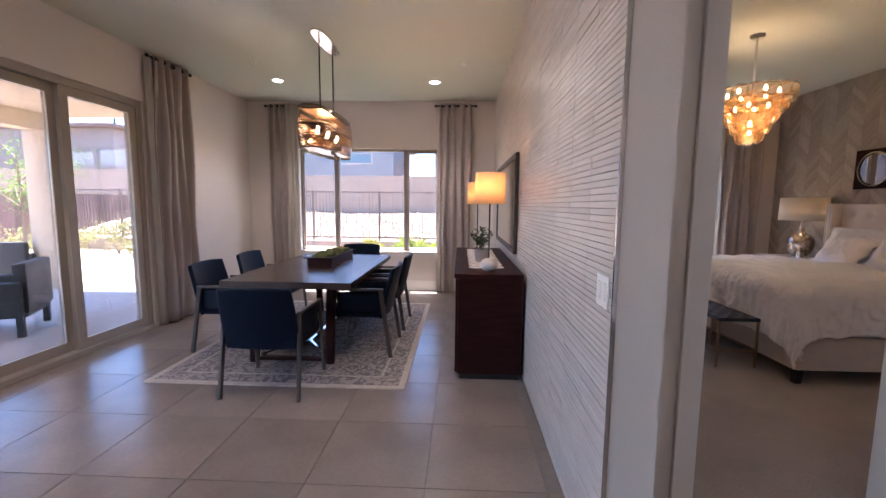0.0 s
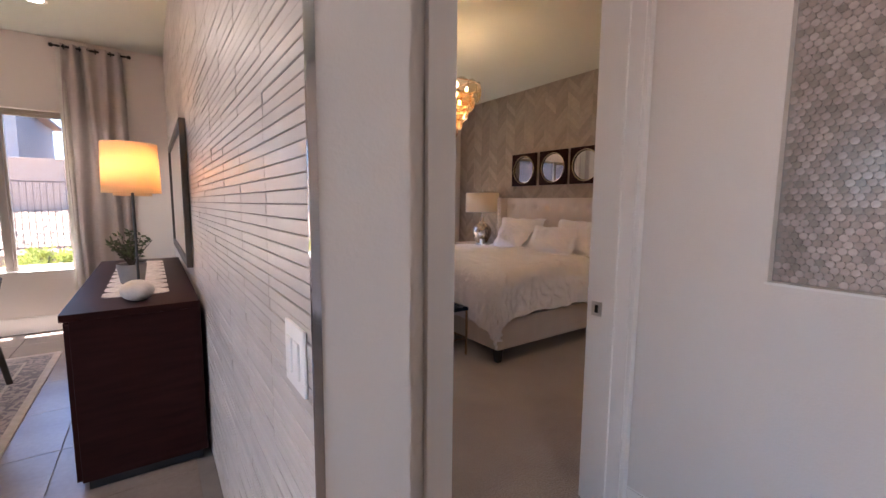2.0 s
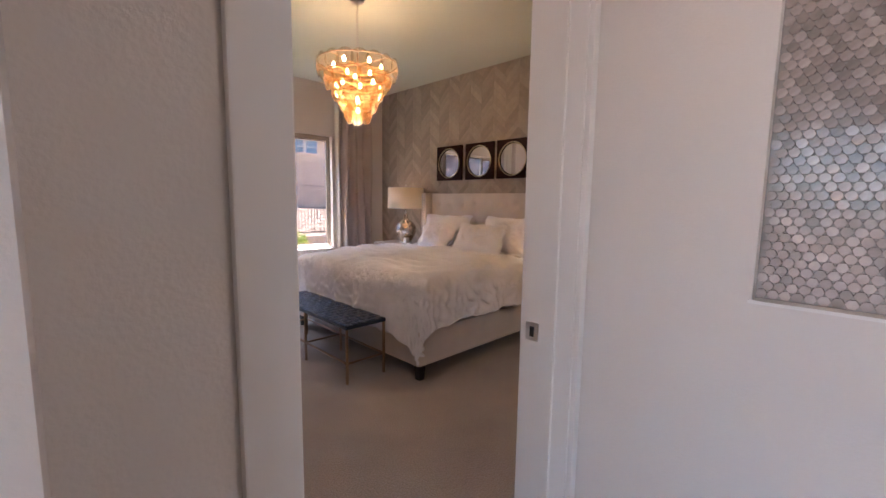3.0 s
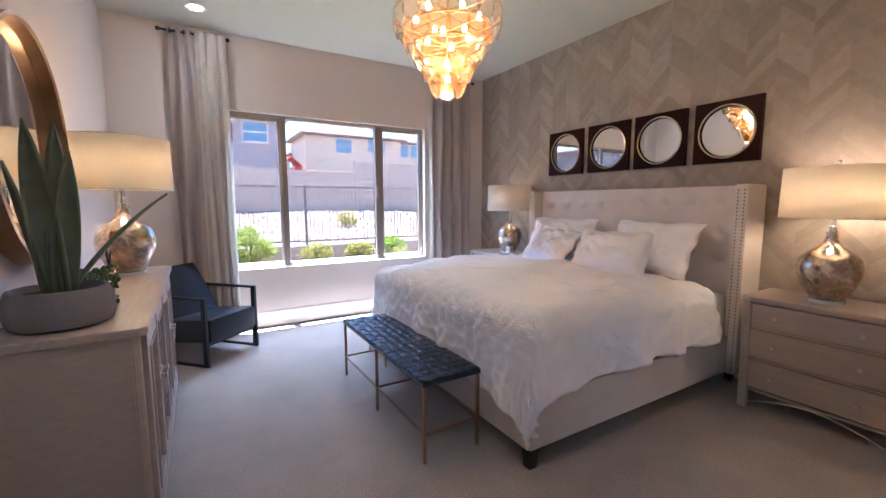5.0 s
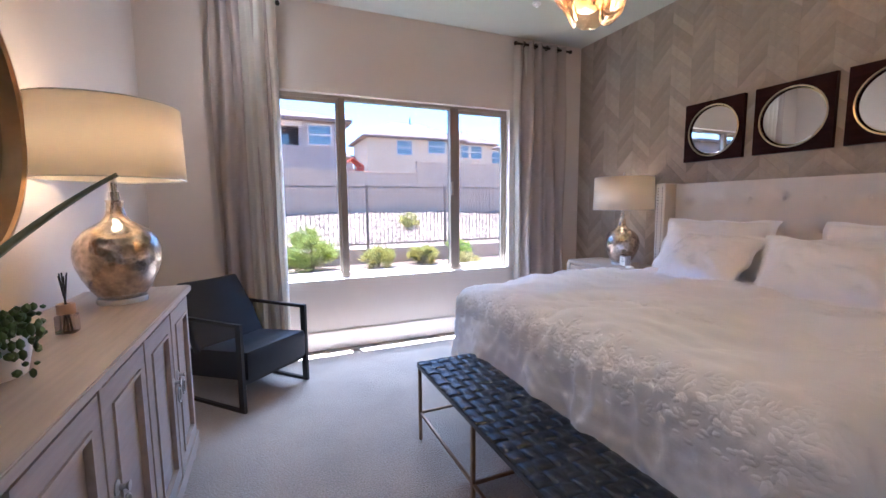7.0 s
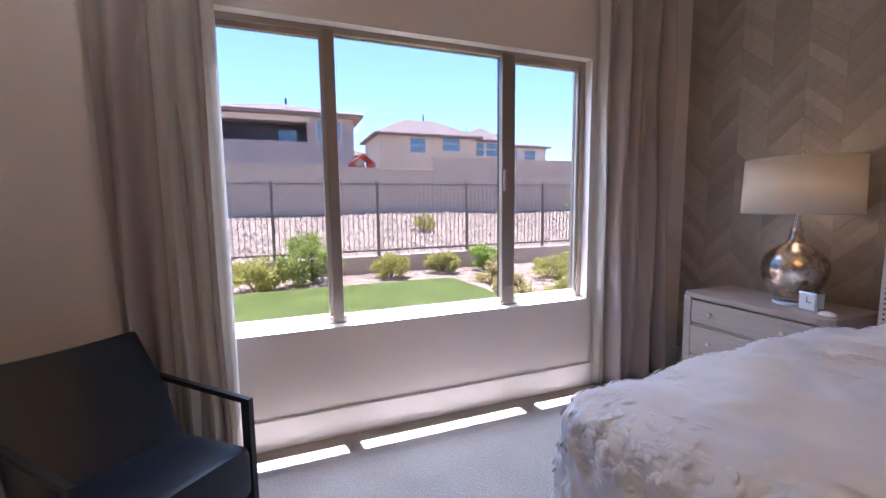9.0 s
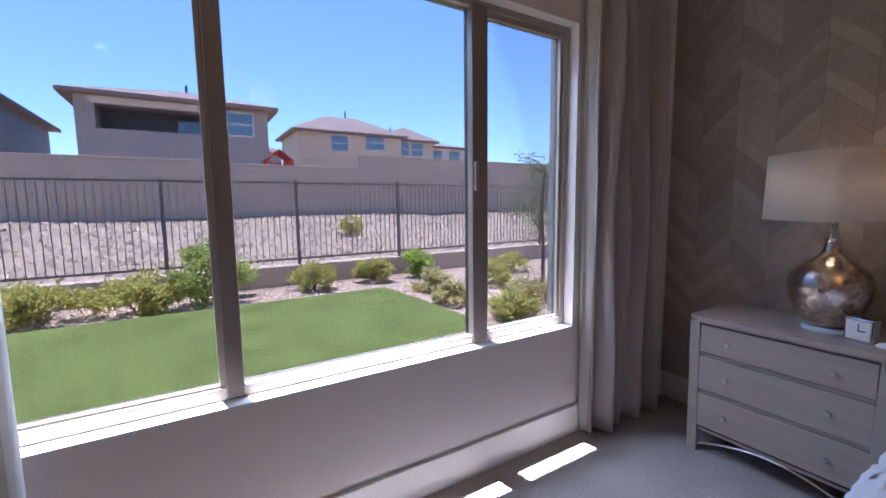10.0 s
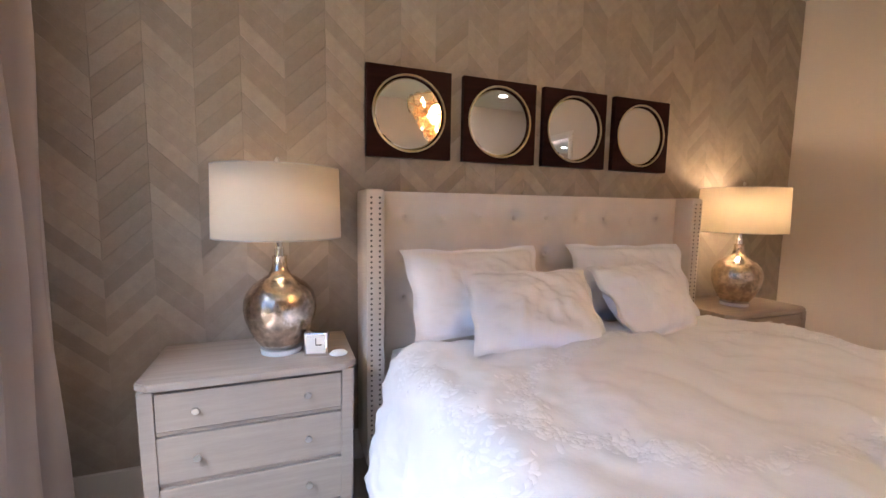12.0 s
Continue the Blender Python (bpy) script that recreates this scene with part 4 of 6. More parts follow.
part("rim", bm, paint("dark_rim", (0.03, 0.03, 0.05), 0.6), bk, smooth=True)
st = bmesh.new()
tube(st, [(0.2 + 0.0125 * math.cos(q * math.pi / 5), 0, 0.392 + 0.0125 * math.sin(q * math.pi / 5)) for q in range(11)], 0.002, 5)
st_me = finish("stitch", st, WHITE_PLASTIC)
for k in range(72):
    o = new("stitch", st_me)
    o.parent, o.matrix_local = bk, Matrix.Rotation(k * math.pi / 36, 4, "Z")

# ---- bedroom: armchair ----
arm = empty("armchair", pose(2.53, 6.555, 0, 0, 0, 43), "black leather armchair on a flat black steel frame", "armchair")
CW, CDp = 0.59, 0.66
for x in (-CW / 2, CW / 2 - 0.022):
    bm = boxes((x, x + 0.022, 0, 0.045, 0.0, 0.585), (x, x + 0.022, CDp - 0.10, CDp - 0.055, 0.0, 0.585), (x, x + 0.022, 0.045, CDp - 0.10, 0.0, 0.02), (x, x + 0.022, 0.045, CDp - 0.10, 0.563, 0.585))
    part("side_frame", bm, BLACK_METAL, arm, "square steel loop with armrest")
part("cross_bar", boxes((-CW / 2 + 0.022, CW / 2 - 0.022, 0.03, 0.07, 0.17, 0.20), (-CW / 2 + 0.022, CW / 2 - 0.022, CDp - 0.12, CDp - 0.08, 0.17, 0.20)), BLACK_METAL, arm)
bm = boxes((-CW / 2 + 0.03, CW / 2 - 0.03, -0.015, CDp - 0.08, 0.2, 0.40), bevel=0.035)
for v in bm.verts:
    v.co.z -= 0.06 * max(0, v.co.y) / CDp
    if v.co.z > 0.3:
        v.co.z += 0.012 * math.cos(v.co.x * 5)
part("seat", bm, BLACK_LEATHER, arm, smooth=True)
bm = bmesh.new()
def back(u, v):
    w = (CW - 0.05) * (1 - 0.24 * max(0, v - 0.45) ** 1.0)
    return ((u - 0.5) * w, CDp - 0.20 + 0.24 * v - 0.03 * math.sin(math.pi * u), 0.32 + 0.46 * v + 0.0)
sheet(bm, back, 12, 12)
ob = part("backrest", bm, BLACK_LEATHER, arm, smooth=True)
thick(ob, 0.085, 0)
bv = ob.modifiers.new("round", "BEVEL")
bv.width, bv.segments = 0.02, 3

# ---- bedroom: chandelier ----
ch = empty("chandelier", pose(3.73, 4.88, 0), "tiered chandelier of smoky amber glass discs, lit", "chandelier")
bm = bmesh.new()
lathe(bm, ((0, H - 0.03), (0.05, H - 0.028), (0.062, H - 0.012), (0.062, H), (0, H)), seg=28)
part("canopy", bm, STEEL, ch, smooth=True)
for k in range(14):
    bm = bmesh.new()
    z = H - 0.045 - k * 0.028
    m = Matrix.Translation((0, 0, z)) @ Matrix.Rotation(radians(90 * (k % 2)), 4, "Z")
    tube(bm, [m @ Vector((0.009 * math.cos(q * math.pi / 6), 0, 0.019 * math.sin(q * math.pi / 6))) for q in range(13)], 0.0028, 5)
    part("chain_link", bm, STEEL, ch)
def milky(mt, col, share):
    """Blown glass with a cloudy body that glows when lit from behind."""
    nt = mt.node_tree
    t, x = nt.nodes.new("ShaderNodeBsdfTranslucent"), nt.nodes.new("ShaderNodeMixShader")
    t.inputs["Color"].default_value = (*col, 1)
    x.inputs[0].default_value = share
    out = nt.nodes["Material Output"].inputs["Surface"]
    nt.links.new(out.links[0].from_socket, x.inputs[1])
    nt.links.new(t.outputs[0], x.inputs[2])
    nt.links.new(x.outputs[0], out)
    return mt


AMBER = milky(pane("amber_glass", (0.93, 0.67, 0.40), 1.6, 0.06), (0.85, 0.50, 0.24), 0.09)
SMOKE = milky(pane("smoky_glass", (0.72, 0.66, 0.56), 1.6, 0.06), (0.62, 0.5, 0.38), 0.10)
tiers = ((0.335, 2.53, 18), (0.275, 2.44, 15), (0.215, 2.345, 12), (0.155, 2.25, 9), (0.095, 2.16, 6))
disc = bmesh.new()
def disc_f(u, v):
    a, r = 2 * math.pi * u, 0.074 * v
    return (0.010 * (v * v) * -1.0, r * math.cos(a), r * math.sin(a) * 1.0)
sheet(disc, disc_f, 20, 4)
bmesh.ops.remove_doubles(disc, verts=disc.verts, dist=0.0002)
disc_me = {True: finish("glass_disc", disc, SMOKE, True)}
disc_me[False] = disc_me[True].copy()
disc_me[False].materials[0] = AMBER
for t, (r, z, n) in enumerate(tiers):
    bm = bmesh.new()
    tube(bm, [(r * math.cos(q * math.pi / 24), r * math.sin(q * math.pi / 24), z) for q in range(49)], 0.005, 6)
    for k in range(4):
        a = k * math.pi / 2 + 0.3
        rod(bm, (r * math.cos(a), r * math.sin(a), z), (0, 0, z), 0.0035, seg=6)
    part("ring", bm, BRASS, ch)
    for k in range(n):
        a = 2 * math.pi * (k + 0.5 * (t % 2)) / n
        o = new("glass_disc", disc_me[t == 0])
        o.parent = ch
        o.matrix_local = Matrix.Rotation(a, 4, "Z") @ Matrix.Translation((r + 0.008 + 0.004 * (k % 2), 0, z - 0.052)) @ Matrix.Rotation(radians(6), 4, "Y")
bm = bmesh.new()
rod(bm, (0, 0, 2.10), (0, 0, H - 0.43), 0.008)
part("stem", bm, BRASS, ch)
for r, z, n in ((0.2, 2.49, 6), (0.13, 2.36, 4), (0.05, 2.2, 2), (0.0, 2.12, 1)):
    for k in range(n):
        a = 2 * math.pi * k / n + z * 9
        bm = bmesh.new()
        lathe(bm, ((0, 0), (0.012, 0.006), (0.016, 0.025), (0.009, 0.045), (0, 0.055)), (r * math.cos(a), r * math.sin(a), z), 12)
        part("bulb", bm, BULB, ch, smooth=True)
cl = new("chandelier_light", bpy.data.lights.new("chandelier_light", "POINT"))
cl.data.energy, cl.data.color, cl.data.shadow_soft_size = 0.7, (1.0, 0.68, 0.36), 0.12
cl.parent, cl.location = ch, (0, 0, 2.38)


# ---- ceiling fittings ----
def downlight(x, y, power):
    d = empty("downlight", pose(x, y, H), "round white recessed ceiling downlight, lit", "downlight", "recessed downlights")
    bm = bmesh.new()
    lathe(bm, ((0.055, -0.002), (0.08, -0.006), (0.085, -0.001), (0.085, 0.001)), seg=28)
    part("trim_ring", bm, WHITE_PLASTIC, d, smooth=True)
    bm = bmesh.new()
    lathe(bm, ((0, -0.003), (0.056, -0.003)), seg=24)
    part("lens", bm, DOWN, d)
    li = new("downlight_light", bpy.data.lights.new("downlight_light", "SPOT"))
    li.data.energy, li.data.color, li.data.spot_size, li.data.spot_blend, li.data.shadow_soft_size = power, (1.0, 0.86, 0.7), radians(110), 0.6, 0.05
    li.parent, li.location = d, (0, 0, -0.02)


for x, y in ((-1.52, 6.28), (0.575, 6.37), (0.575, 3.0), (-1.52, 3.0)):
    downlight(x, y, 4.5)
for x, y in ((2.4, 6.9), (2.4, 3.4)):
    downlight(x, y, 0.5)
# hall and great room: all after the first are unseen, added to brighten
for x, y in ((2.3, 1.3), (2.3, -0.6), (0.4, -0.6), (-1.5, -0.6)):
    downlight(x, y, 0.8)
for x, y in ((4.75, 6.7), (0.96, 5.65), (-1.48, 5.57)):
    bm = bmesh.new()
    lathe(bm, ((0, -0.03), (0.012, -0.028), (0.014, -0.012), (0.035, -0.008), (0.038, 0), (0, 0)), seg=20)
    thing("ceiling_sprinkler", bm, WHITE_PLASTIC, "small white fire sprinkler on the ceiling", "sprinkler", "ceiling sprinklers", smooth=True, m=pose(x, y, H))

# ---- dining room: curtains ----
curtain(-2.12, -1.68, YN - 0.085, 2.985, 2.955, 4, 1, "floor-length greige linen curtain, drawn open beside the dining window", lined=0.18)
curtain(0.60, 1.10, YN - 0.085, 2.985, 2.955, 4, -1, "floor-length greige linen curtain, drawn open behind the sideboard")
curtain(5.20, 5.78, XP + 0.085, 3.015, 2.985, 4, -1, "floor-length greige linen curtain, drawn open beside the patio doors", along="y", sign=-1)

# ---- dining room: rug ----
def rug_material():
    mt = paint("faded_oriental_wool", (0.34, 0.30, 0.275), 0.95, var=0.1, scale=2.5, bump=0.6, bscale=180, spec=0.1, fine=0.12)
    nt = mt.node_tree
    p = nt.nodes["Principled BSDF"]
    base = p.inputs["Base Color"].links[0].from_socket
    co = nt.nodes.new("ShaderNodeTexCoord")
    wv = nt.nodes.new("ShaderNodeTexVoronoi")
    wv.feature, wv.inputs["Scale"].default_value = "SMOOTH_F1", 5.5
    nz = nt.nodes.new("ShaderNodeTexNoise")
    nz.inputs["Scale"].default_value, nz.inputs["Detail"].default_value, nz.inputs["Distortion"].default_value = 7, 6, 1.6
    nt.links.new(co.outputs["Object"], wv.inputs["Vector"])
    nt.links.new(co.outputs["Object"], nz.inputs["Vector"])
    ad = nt.nodes.new("ShaderNodeMath")
    ad.operation = "ADD"
    nt.links.new(wv.outputs["Distance"], ad.inputs[0])
    nt.links.new(nz.outputs["Fac"], ad.inputs[1])
    sn = nt.nodes.new("ShaderNodeMath")
    sn.operation = "SINE"
    ml = nt.nodes.new("ShaderNodeMath")
    ml.operation, ml.inputs[1].default_value = "MULTIPLY", 26
    nt.links.new(ad.outputs[0], ml.inputs[0])
    nt.links.new(ml.outputs[0], sn.inputs[0])
    mr = nt.nodes.new("ShaderNodeMapRange")
    mr.inputs["From Min"].default_value, mr.inputs["From Max"].default_value = -0.3, 0.5
    nt.links.new(sn.outputs[0], mr.inputs["Value"])
    mx = nt.nodes.new("ShaderNodeMix")
    mx.data_type = "RGBA"
    mx.inputs["B"].default_value = (0.17, 0.155, 0.165, 1)
    nt.links.new(mr.outputs[0], mx.inputs["Factor"])
    nt.links.new(base, mx.inputs["A"])
    nt.links.new(mx.outputs["Result"], p.inputs["Base Color"])
    return mt


rug = empty("area_rug", pose(-0.505, 5.08, 0), "faded grey and beige patterned wool rug", "rug")
RX, RY = 1.035, 1.39
part("field", boxes((-RX + 0.05, RX - 0.05, -RY + 0.05, RY - 0.05, 0.0, 0.009)), rug_material(), rug)
part("border", boxes((-RX, RX, -RY, -RY + 0.05, 0, 0.010), (-RX, RX, RY - 0.05, RY, 0, 0.010), (-RX, -RX + 0.05, -RY + 0.05, RY - 0.05, 0, 0.010), (RX - 0.05, RX, -RY + 0.05, RY - 0.05, 0, 0.010)), paint("rug_edge", (0.45, 0.39, 0.34), 0.95, var=0.1, scale=20, bump=0.4, bscale=200), rug, "plain beige edge")
part("guard_stripe", boxes((-RX + 0.2, RX - 0.2, -RY + 0.2, -RY + 0.22, 0.004, 0.0105), (-RX + 0.2, RX - 0.2, RY - 0.22, RY - 0.2, 0.004, 0.0105), (-RX + 0.2, -RX + 0.22, -RY + 0.22, RY - 0.22, 0.004, 0.0105), (RX - 0.22, RX - 0.2, -RY + 0.22, RY - 0.22, 0.004, 0.0105)), paint("rug_stripe", (0.42, 0.37, 0.32), 0.95, var=0.2, scale=30), rug)

# ---- dining room: table ----
tb = empty("dining_table", pose(-0.53, 5.02, 0.0105), "long dark wooden dining table on angled metal trestles", "dining table")
TX, TY, TZ = 0.565, 0.99, 0.75
part("tabletop", boxes((-TX, TX, -TY, TY, TZ - 0.055, TZ), bevel=0.004), TABLE_WOOD, tb)
for s in (-1, 1):
    for e in (-1, 1):
        bm = bmesh.new()
        bar(bm, (e * 0.34, s * 0.87, 0.0), (e * 0.34, s * 0.80, TZ - 0.055), 0.075, 0.06)
        part("leg", bm, ESPRESSO, tb)
    bm = bmesh.new()
    bar(bm, (-0.30, s * 0.84, 0.03), (0.30, s * 0.84, 0.03), 0.05, 0.03)
    part("foot_bar", bm, ESPRESSO, tb)
    for e in (-1, 1):
        bm = bmesh.new()
        bar(bm, (e * 0.30, s * 0.83, 0.035), (0.0, s * 0.42, 0.035), 0.03, 0.055)
        part("brace", bm, CHROME, tb, "polished steel floor brace")
bm = bmesh.new()
bar(bm, (0, -0.43, 0.035), (0, 0.43, 0.035), 0.03, 0.055)
part("spine", bm, CHROME, tb)

# planter tray with moss
tray = empty("moss_tray", pose(-0.52, 5.30, 0.7605), "dark rectangular planter filled with green moss", "planter")
part("tray", boxes((-0.13, 0.13, -0.42, -0.405, 0, 0.10), (-0.13, 0.13, 0.405, 0.42, 0, 0.10), (-0.13, -0.115, -0.405, 0.405, 0, 0.10), (0.115, 0.13, -0.405, 0.405, 0, 0.10), (-0.115, 0.115, -0.405, 0.405, 0, 0.02)), ESPRESSO, tray)
bm = bmesh.new()
rng = random.Random(8)
for i in range(150):
    p = (rng.uniform(-0.1, 0.1), rng.uniform(-0.385, 0.385), rng.uniform(0.085, 0.115))
    bmesh.ops.create_icosphere(bm, subdivisions=2, radius=rng.uniform(0.018, 0.04), matrix=Matrix.Translation(p) @ Matrix.Diagonal((1, 1, 0.8, 1)))
for v in bm.verts:
    v.co += Vector((noise.noise(v.co * 60), noise.noise(v.co * 60 + Vector((5, 1, 2))), noise.noise(v.co * 60 + Vector((9, 3, 1))))) * 0.007
part("moss", bm, paint("moss", (0.085, 0.10, 0.02), 0.95, var=0.4, scale=40, bump=0.8, bscale=150, island=0.3), tray, "lumpy yellow-green moss", kind="stuff")
for s in (-1, 1):
    bm = boxes((-0.16, 0.16, s * 0.43 - 0.012, s * 0.43 + 0.012, 0.088, 0.10))
    part("rim_bar", bm, ESPRESSO, tray)

# ---- dining room: chairs ----
chair = empty("dining_chair", pose(-0.49, 3.72, 0.0005), "dark navy leather dining armchair with slim wooden legs", "dining chair", "chairs round the dining table")
W2c, D2c = 0.29, 0.27     # half width, half depth; the chair faces +y
for sx in (-1, 1):
    bm = bmesh.new()
    bar(bm, (sx * W2c, -D2c - 0.02, 0.0), (sx * (W2c - 0.01), -D2c + 0.075, 0.625), 0.024, 0.036)
    part("leg", bm, LEG_WOOD, chair)
    bm = bmesh.new()
    bar(bm, (sx * (W2c + 0.0), D2c + 0.01, 0.0), (sx * (W2c - 0.01), D2c - 0.05, 0.625), 0.024, 0.032)
    part("leg", bm, LEG_WOOD, chair)
    bm = bmesh.new()
    bar(bm, (sx * (W2c - 0.01), -D2c + 0.05, 0.632), (sx * (W2c - 0.01), D2c - 0.03, 0.632), 0.03, 0.022)
    part("armrest", bm, LEG_WOOD, chair)
    bm = bmesh.new()
    sheet(bm, lambda u, v: (sx * (W2c - 0.035), -D2c + 0.07 + u * (2 * D2c - 0.13), 0.40 + v * (0.20 + 0.02 * (1 - u))), 6, 6)
    thick(part("side_panel", bm, NAVY_LEATHER, chair, smooth=True), 0.022)
part("seat", boxes((-W2c + 0.025, W2c - 0.025, -D2c + 0.03, D2c, 0.36, 0.465), bevel=0.03), NAVY_LEATHER, chair, smooth=True)
bm = bmesh.new()
def chair_back(u, v):
    a = 2 * u - 1
    w = W2c - 0.012 - 0.03 * max(0, v - 0.5)
    return (a * w, -D2c + 0.05 - 0.115 * v + 0.035 * a * a, 0.36 + 0.475 * v - 0.012 * a * a * v)
sheet(bm, chair_back, 16, 12)
ob = part("backrest", bm, NAVY_LEATHER, chair, smooth=True)
thick(ob, 0.035, 0)
bv = ob.modifiers.new("round", "BEVEL")
bv.width, bv.segments = 0.012, 3
for x, y, rz in ((-0.49, 6.32, 180), (-1.27, 4.62, -90), (-1.27, 5.45, -90), (0.03, 4.62, 90), (0.04, 5.455, 90)):
    copy_thing(chair, pose(x, y, 0.0105, 0, 0, rz))
chair.matrix_world = pose(-0.49, 3.745, 0.0, 0, 0, 0)

# ---- dining room: sideboard ----
sb = empty("sideboard", pose(0.915, 3.905, 0), "espresso-stained wooden sideboard with flat doors", "sideboard")
SD, SL, ST = 0.54, 2.04, 0.878
part("plinth", boxes((0.04, SD - 0.02, 0.03, SL - 0.03, 0, 0.055)), BLACK_METAL, sb)
part("body", boxes((0.02, SD, 0.0, SL, 0.055, ST - 0.035), bevel=0.003), ESPRESSO, sb)
part("top", boxes((-0.012, SD, -0.008, SL + 0.008, ST - 0.035, ST), bevel=0.003), ESPRESSO, sb)
for k in range(4):
    a, b = k * SL / 4 + 0.006, (k + 1) * SL / 4 - 0.006
    d = part("door", boxes((0.0, 0.02, a, b, 0.065, ST - 0.042), bevel=0.002), ESPRESSO, sb)
    bm = bmesh.new()
    rod(bm, (-0.014, (b if k % 2 == 0 else a) + (-0.04 if k % 2 == 0 else 0.04), 0.62), (-0.014, (b if k % 2 == 0 else a) + (-0.04 if k % 2 == 0 else 0.04), 0.74), 0.006)
    part("handle", bm, STEEL, d)
# runner with leaf-like lobes along both edges
bm = bmesh.new()
ring = []
NL = 9
for side in (1, -1):
    for j in range(NL):
        for q in range(10):
            f = (j + q / 10) / NL
            y = (-0.78 + 1.56 * f) * side
            x = side * (0.075 + 0.085 * abs(math.sin(math.pi * q / 10)) ** 0.7 + 0.012 * math.sin(3 * math.pi * q / 10))
            ring.append((x, y))
N = len(ring)
hi, lo = [bm.verts.new((x, y, 0.004)) for x, y in ring], [bm.verts.new((x, y, 0.0)) for x, y in ring]
bm.faces.new(hi), bm.faces.new(lo[::-1])
for k in range(N):
    bm.faces.new([lo[k], lo[(k + 1) % N], hi[(k + 1) % N], hi[k]])
thing("table_runner", bm, paint("silver_runner", (0.52, 0.48, 0.46), 0.6, var=0.25, scale=25, bump=0.4, bscale=80), "silver-white scalloped runner on the sideboard", "table runner", m=pose(1.18, 4.98, ST))


def stick_lamp(x, y, label):
    l = empty("sideboard_lamp", pose(x, y, ST + 0.0005), label, "table lamp", "sideboard lamps")
    bm = bmesh.new()
    lathe(bm, ((0, 0), (0.062, 0), (0.062, 0.016), (0.05, 0.02), (0, 0.02)), seg=24)
    part("foot", bm, BLACK_METAL, l, smooth=True)
    bm = bmesh.new()
    rod(bm, (0, 0, 0.02), (0, 0, 0.6), 0.007)
    part("stem", bm, BLACK_METAL, l, smooth=True)
    bm = bmesh.new()
    lathe(bm, ((0.13, 0.555), (0.122, 0.815)), seg=36)
    thick(part("shade", bm, SHADE_AMBER, l, "glowing amber drum shade", smooth=True), 0.003)
    bm = bmesh.new()
    lathe(bm, ((0, 0.6), (0.014, 0.605), (0.028, 0.65), (0.022, 0.68), (0, 0.69)), seg=14)
    part("bulb", bm, BULB, l, smooth=True)
    li = new("lamp_light", bpy.data.lights.new("lamp_light", "POINT"))
    li.data.energy, li.data.color, li.data.shadow_soft_size = 0.45, (1.0, 0.62, 0.3), 0.04
    li.parent, li.location = l, (0, 0, 0.71)


stick_lamp(1.195, 4.22, "slim black table lamp, lit, on the sideboard")
stick_lamp(1.155, 5.75, "slim black table lamp, lit, on the far sideboard end")
bm = bmesh.new()
bmesh.ops.create_uvsphere(bm, u_segments=28, v_segments=18, radius=0.075, matrix=Matrix.Translation((0, 0, 0.052)) @ Matrix.Diagonal((1, 1.15, 0.72, 1)))
for v in bm.verts:
    v.co.z = max(0.0, v.co.z)
thing("decor_stone", bm, paint("pale_stone", (0.42, 0.39, 0.37), 0.8, var=0.15, scale=15, bump=0.4, bscale=60), "smooth pale grey stone on the runner", "ornament", smooth=True, m=pose(1.19, 4.08, ST + 0.0005))
pot = empty("potted_shrub", pose(1.155, 4.60, ST + 0.0045), "small leafy plant in a grey tapered pot", "plant")
bm = bmesh.new()
lathe(bm, ((0, 0), (0.05, 0), (0.06, 0.01), (0.078, 0.125), (0.07, 0.125), (0.066, 0.11), (0, 0.11)), seg=24)
part("pot", bm, paint("grey_clay", (0.2, 0.18, 0.175), 0.8, var=0.1, scale=10), pot, smooth=True)
rng = random.Random(12)
bm_s, bm_l = bmesh.new(), bmesh.new()
def leaf_at(bm, p, d, L, w):
    d = d.normalized()
    s = d.orthogonal().normalized()
    n = d.cross(s)
    a = [bm.verts.new(p), bm.verts.new(p + d * L * 0.45 + s * w + n * w * 0.3), bm.verts.new(p + d * L), bm.verts.new(p + d * L * 0.45 - s * w + n * w * 0.3)]
    bm.faces.new(a)
for k in range(16):
    a, le = rng.uniform(0, 6.28), rng.uniform(0.1, 0.7)
    tip = Vector((math.cos(a) * math.sin(le), math.sin(a) * math.sin(le), math.cos(le))) * rng.uniform(0.13, 0.22)
    tube(bm_s, [(0, 0, 0.1), tuple(tip * 0.5 + Vector((0, 0, 0.11))), tuple(tip + Vector((0, 0, 0.10)))], 0.0025, 5)
    for j in range(13):
        q = tip * rng.uniform(0.35, 1.05) + Vector((0, 0, 0.11))
        leaf_at(bm_l, q, Vector((rng.gauss(0, 1), rng.gauss(0, 1), rng.gauss(0.5, 0.6))), rng.uniform(0.025, 0.045), 0.009)
part("stems", bm_s, LEG_WOOD, pot, kind="stuff")
part("leaves", bm_l, paint("dark_leaf", (0.05, 0.075, 0.03), 0.5, island=0.4), pot, "narrow dark green leaves", kind="stuff")

# framed mirror over the sideboard
dm = empty("framed_mirror", pose(XT, 4.50, 0.97), "large rectangular mirror in a dark wooden frame", "mirror")
ML, MH = 1.85, 0.935
for r in ((-0.04, -0.004, 0, 0.05, 0, MH), (-0.04, -0.004, ML - 0.05, ML, 0, MH), (-0.04, -0.004, 0.05, ML - 0.05, 0, 0.05), (-0.04, -0.004, 0.05, ML - 0.05, MH - 0.05, MH)):
    part("frame", boxes(r, bevel=0.003), LEG_WOOD, dm)
part("mirror_glass", boxes((-0.03, -0.01, 0.05, ML - 0.05, 0.05, MH - 0.05)), MIRROR, dm)

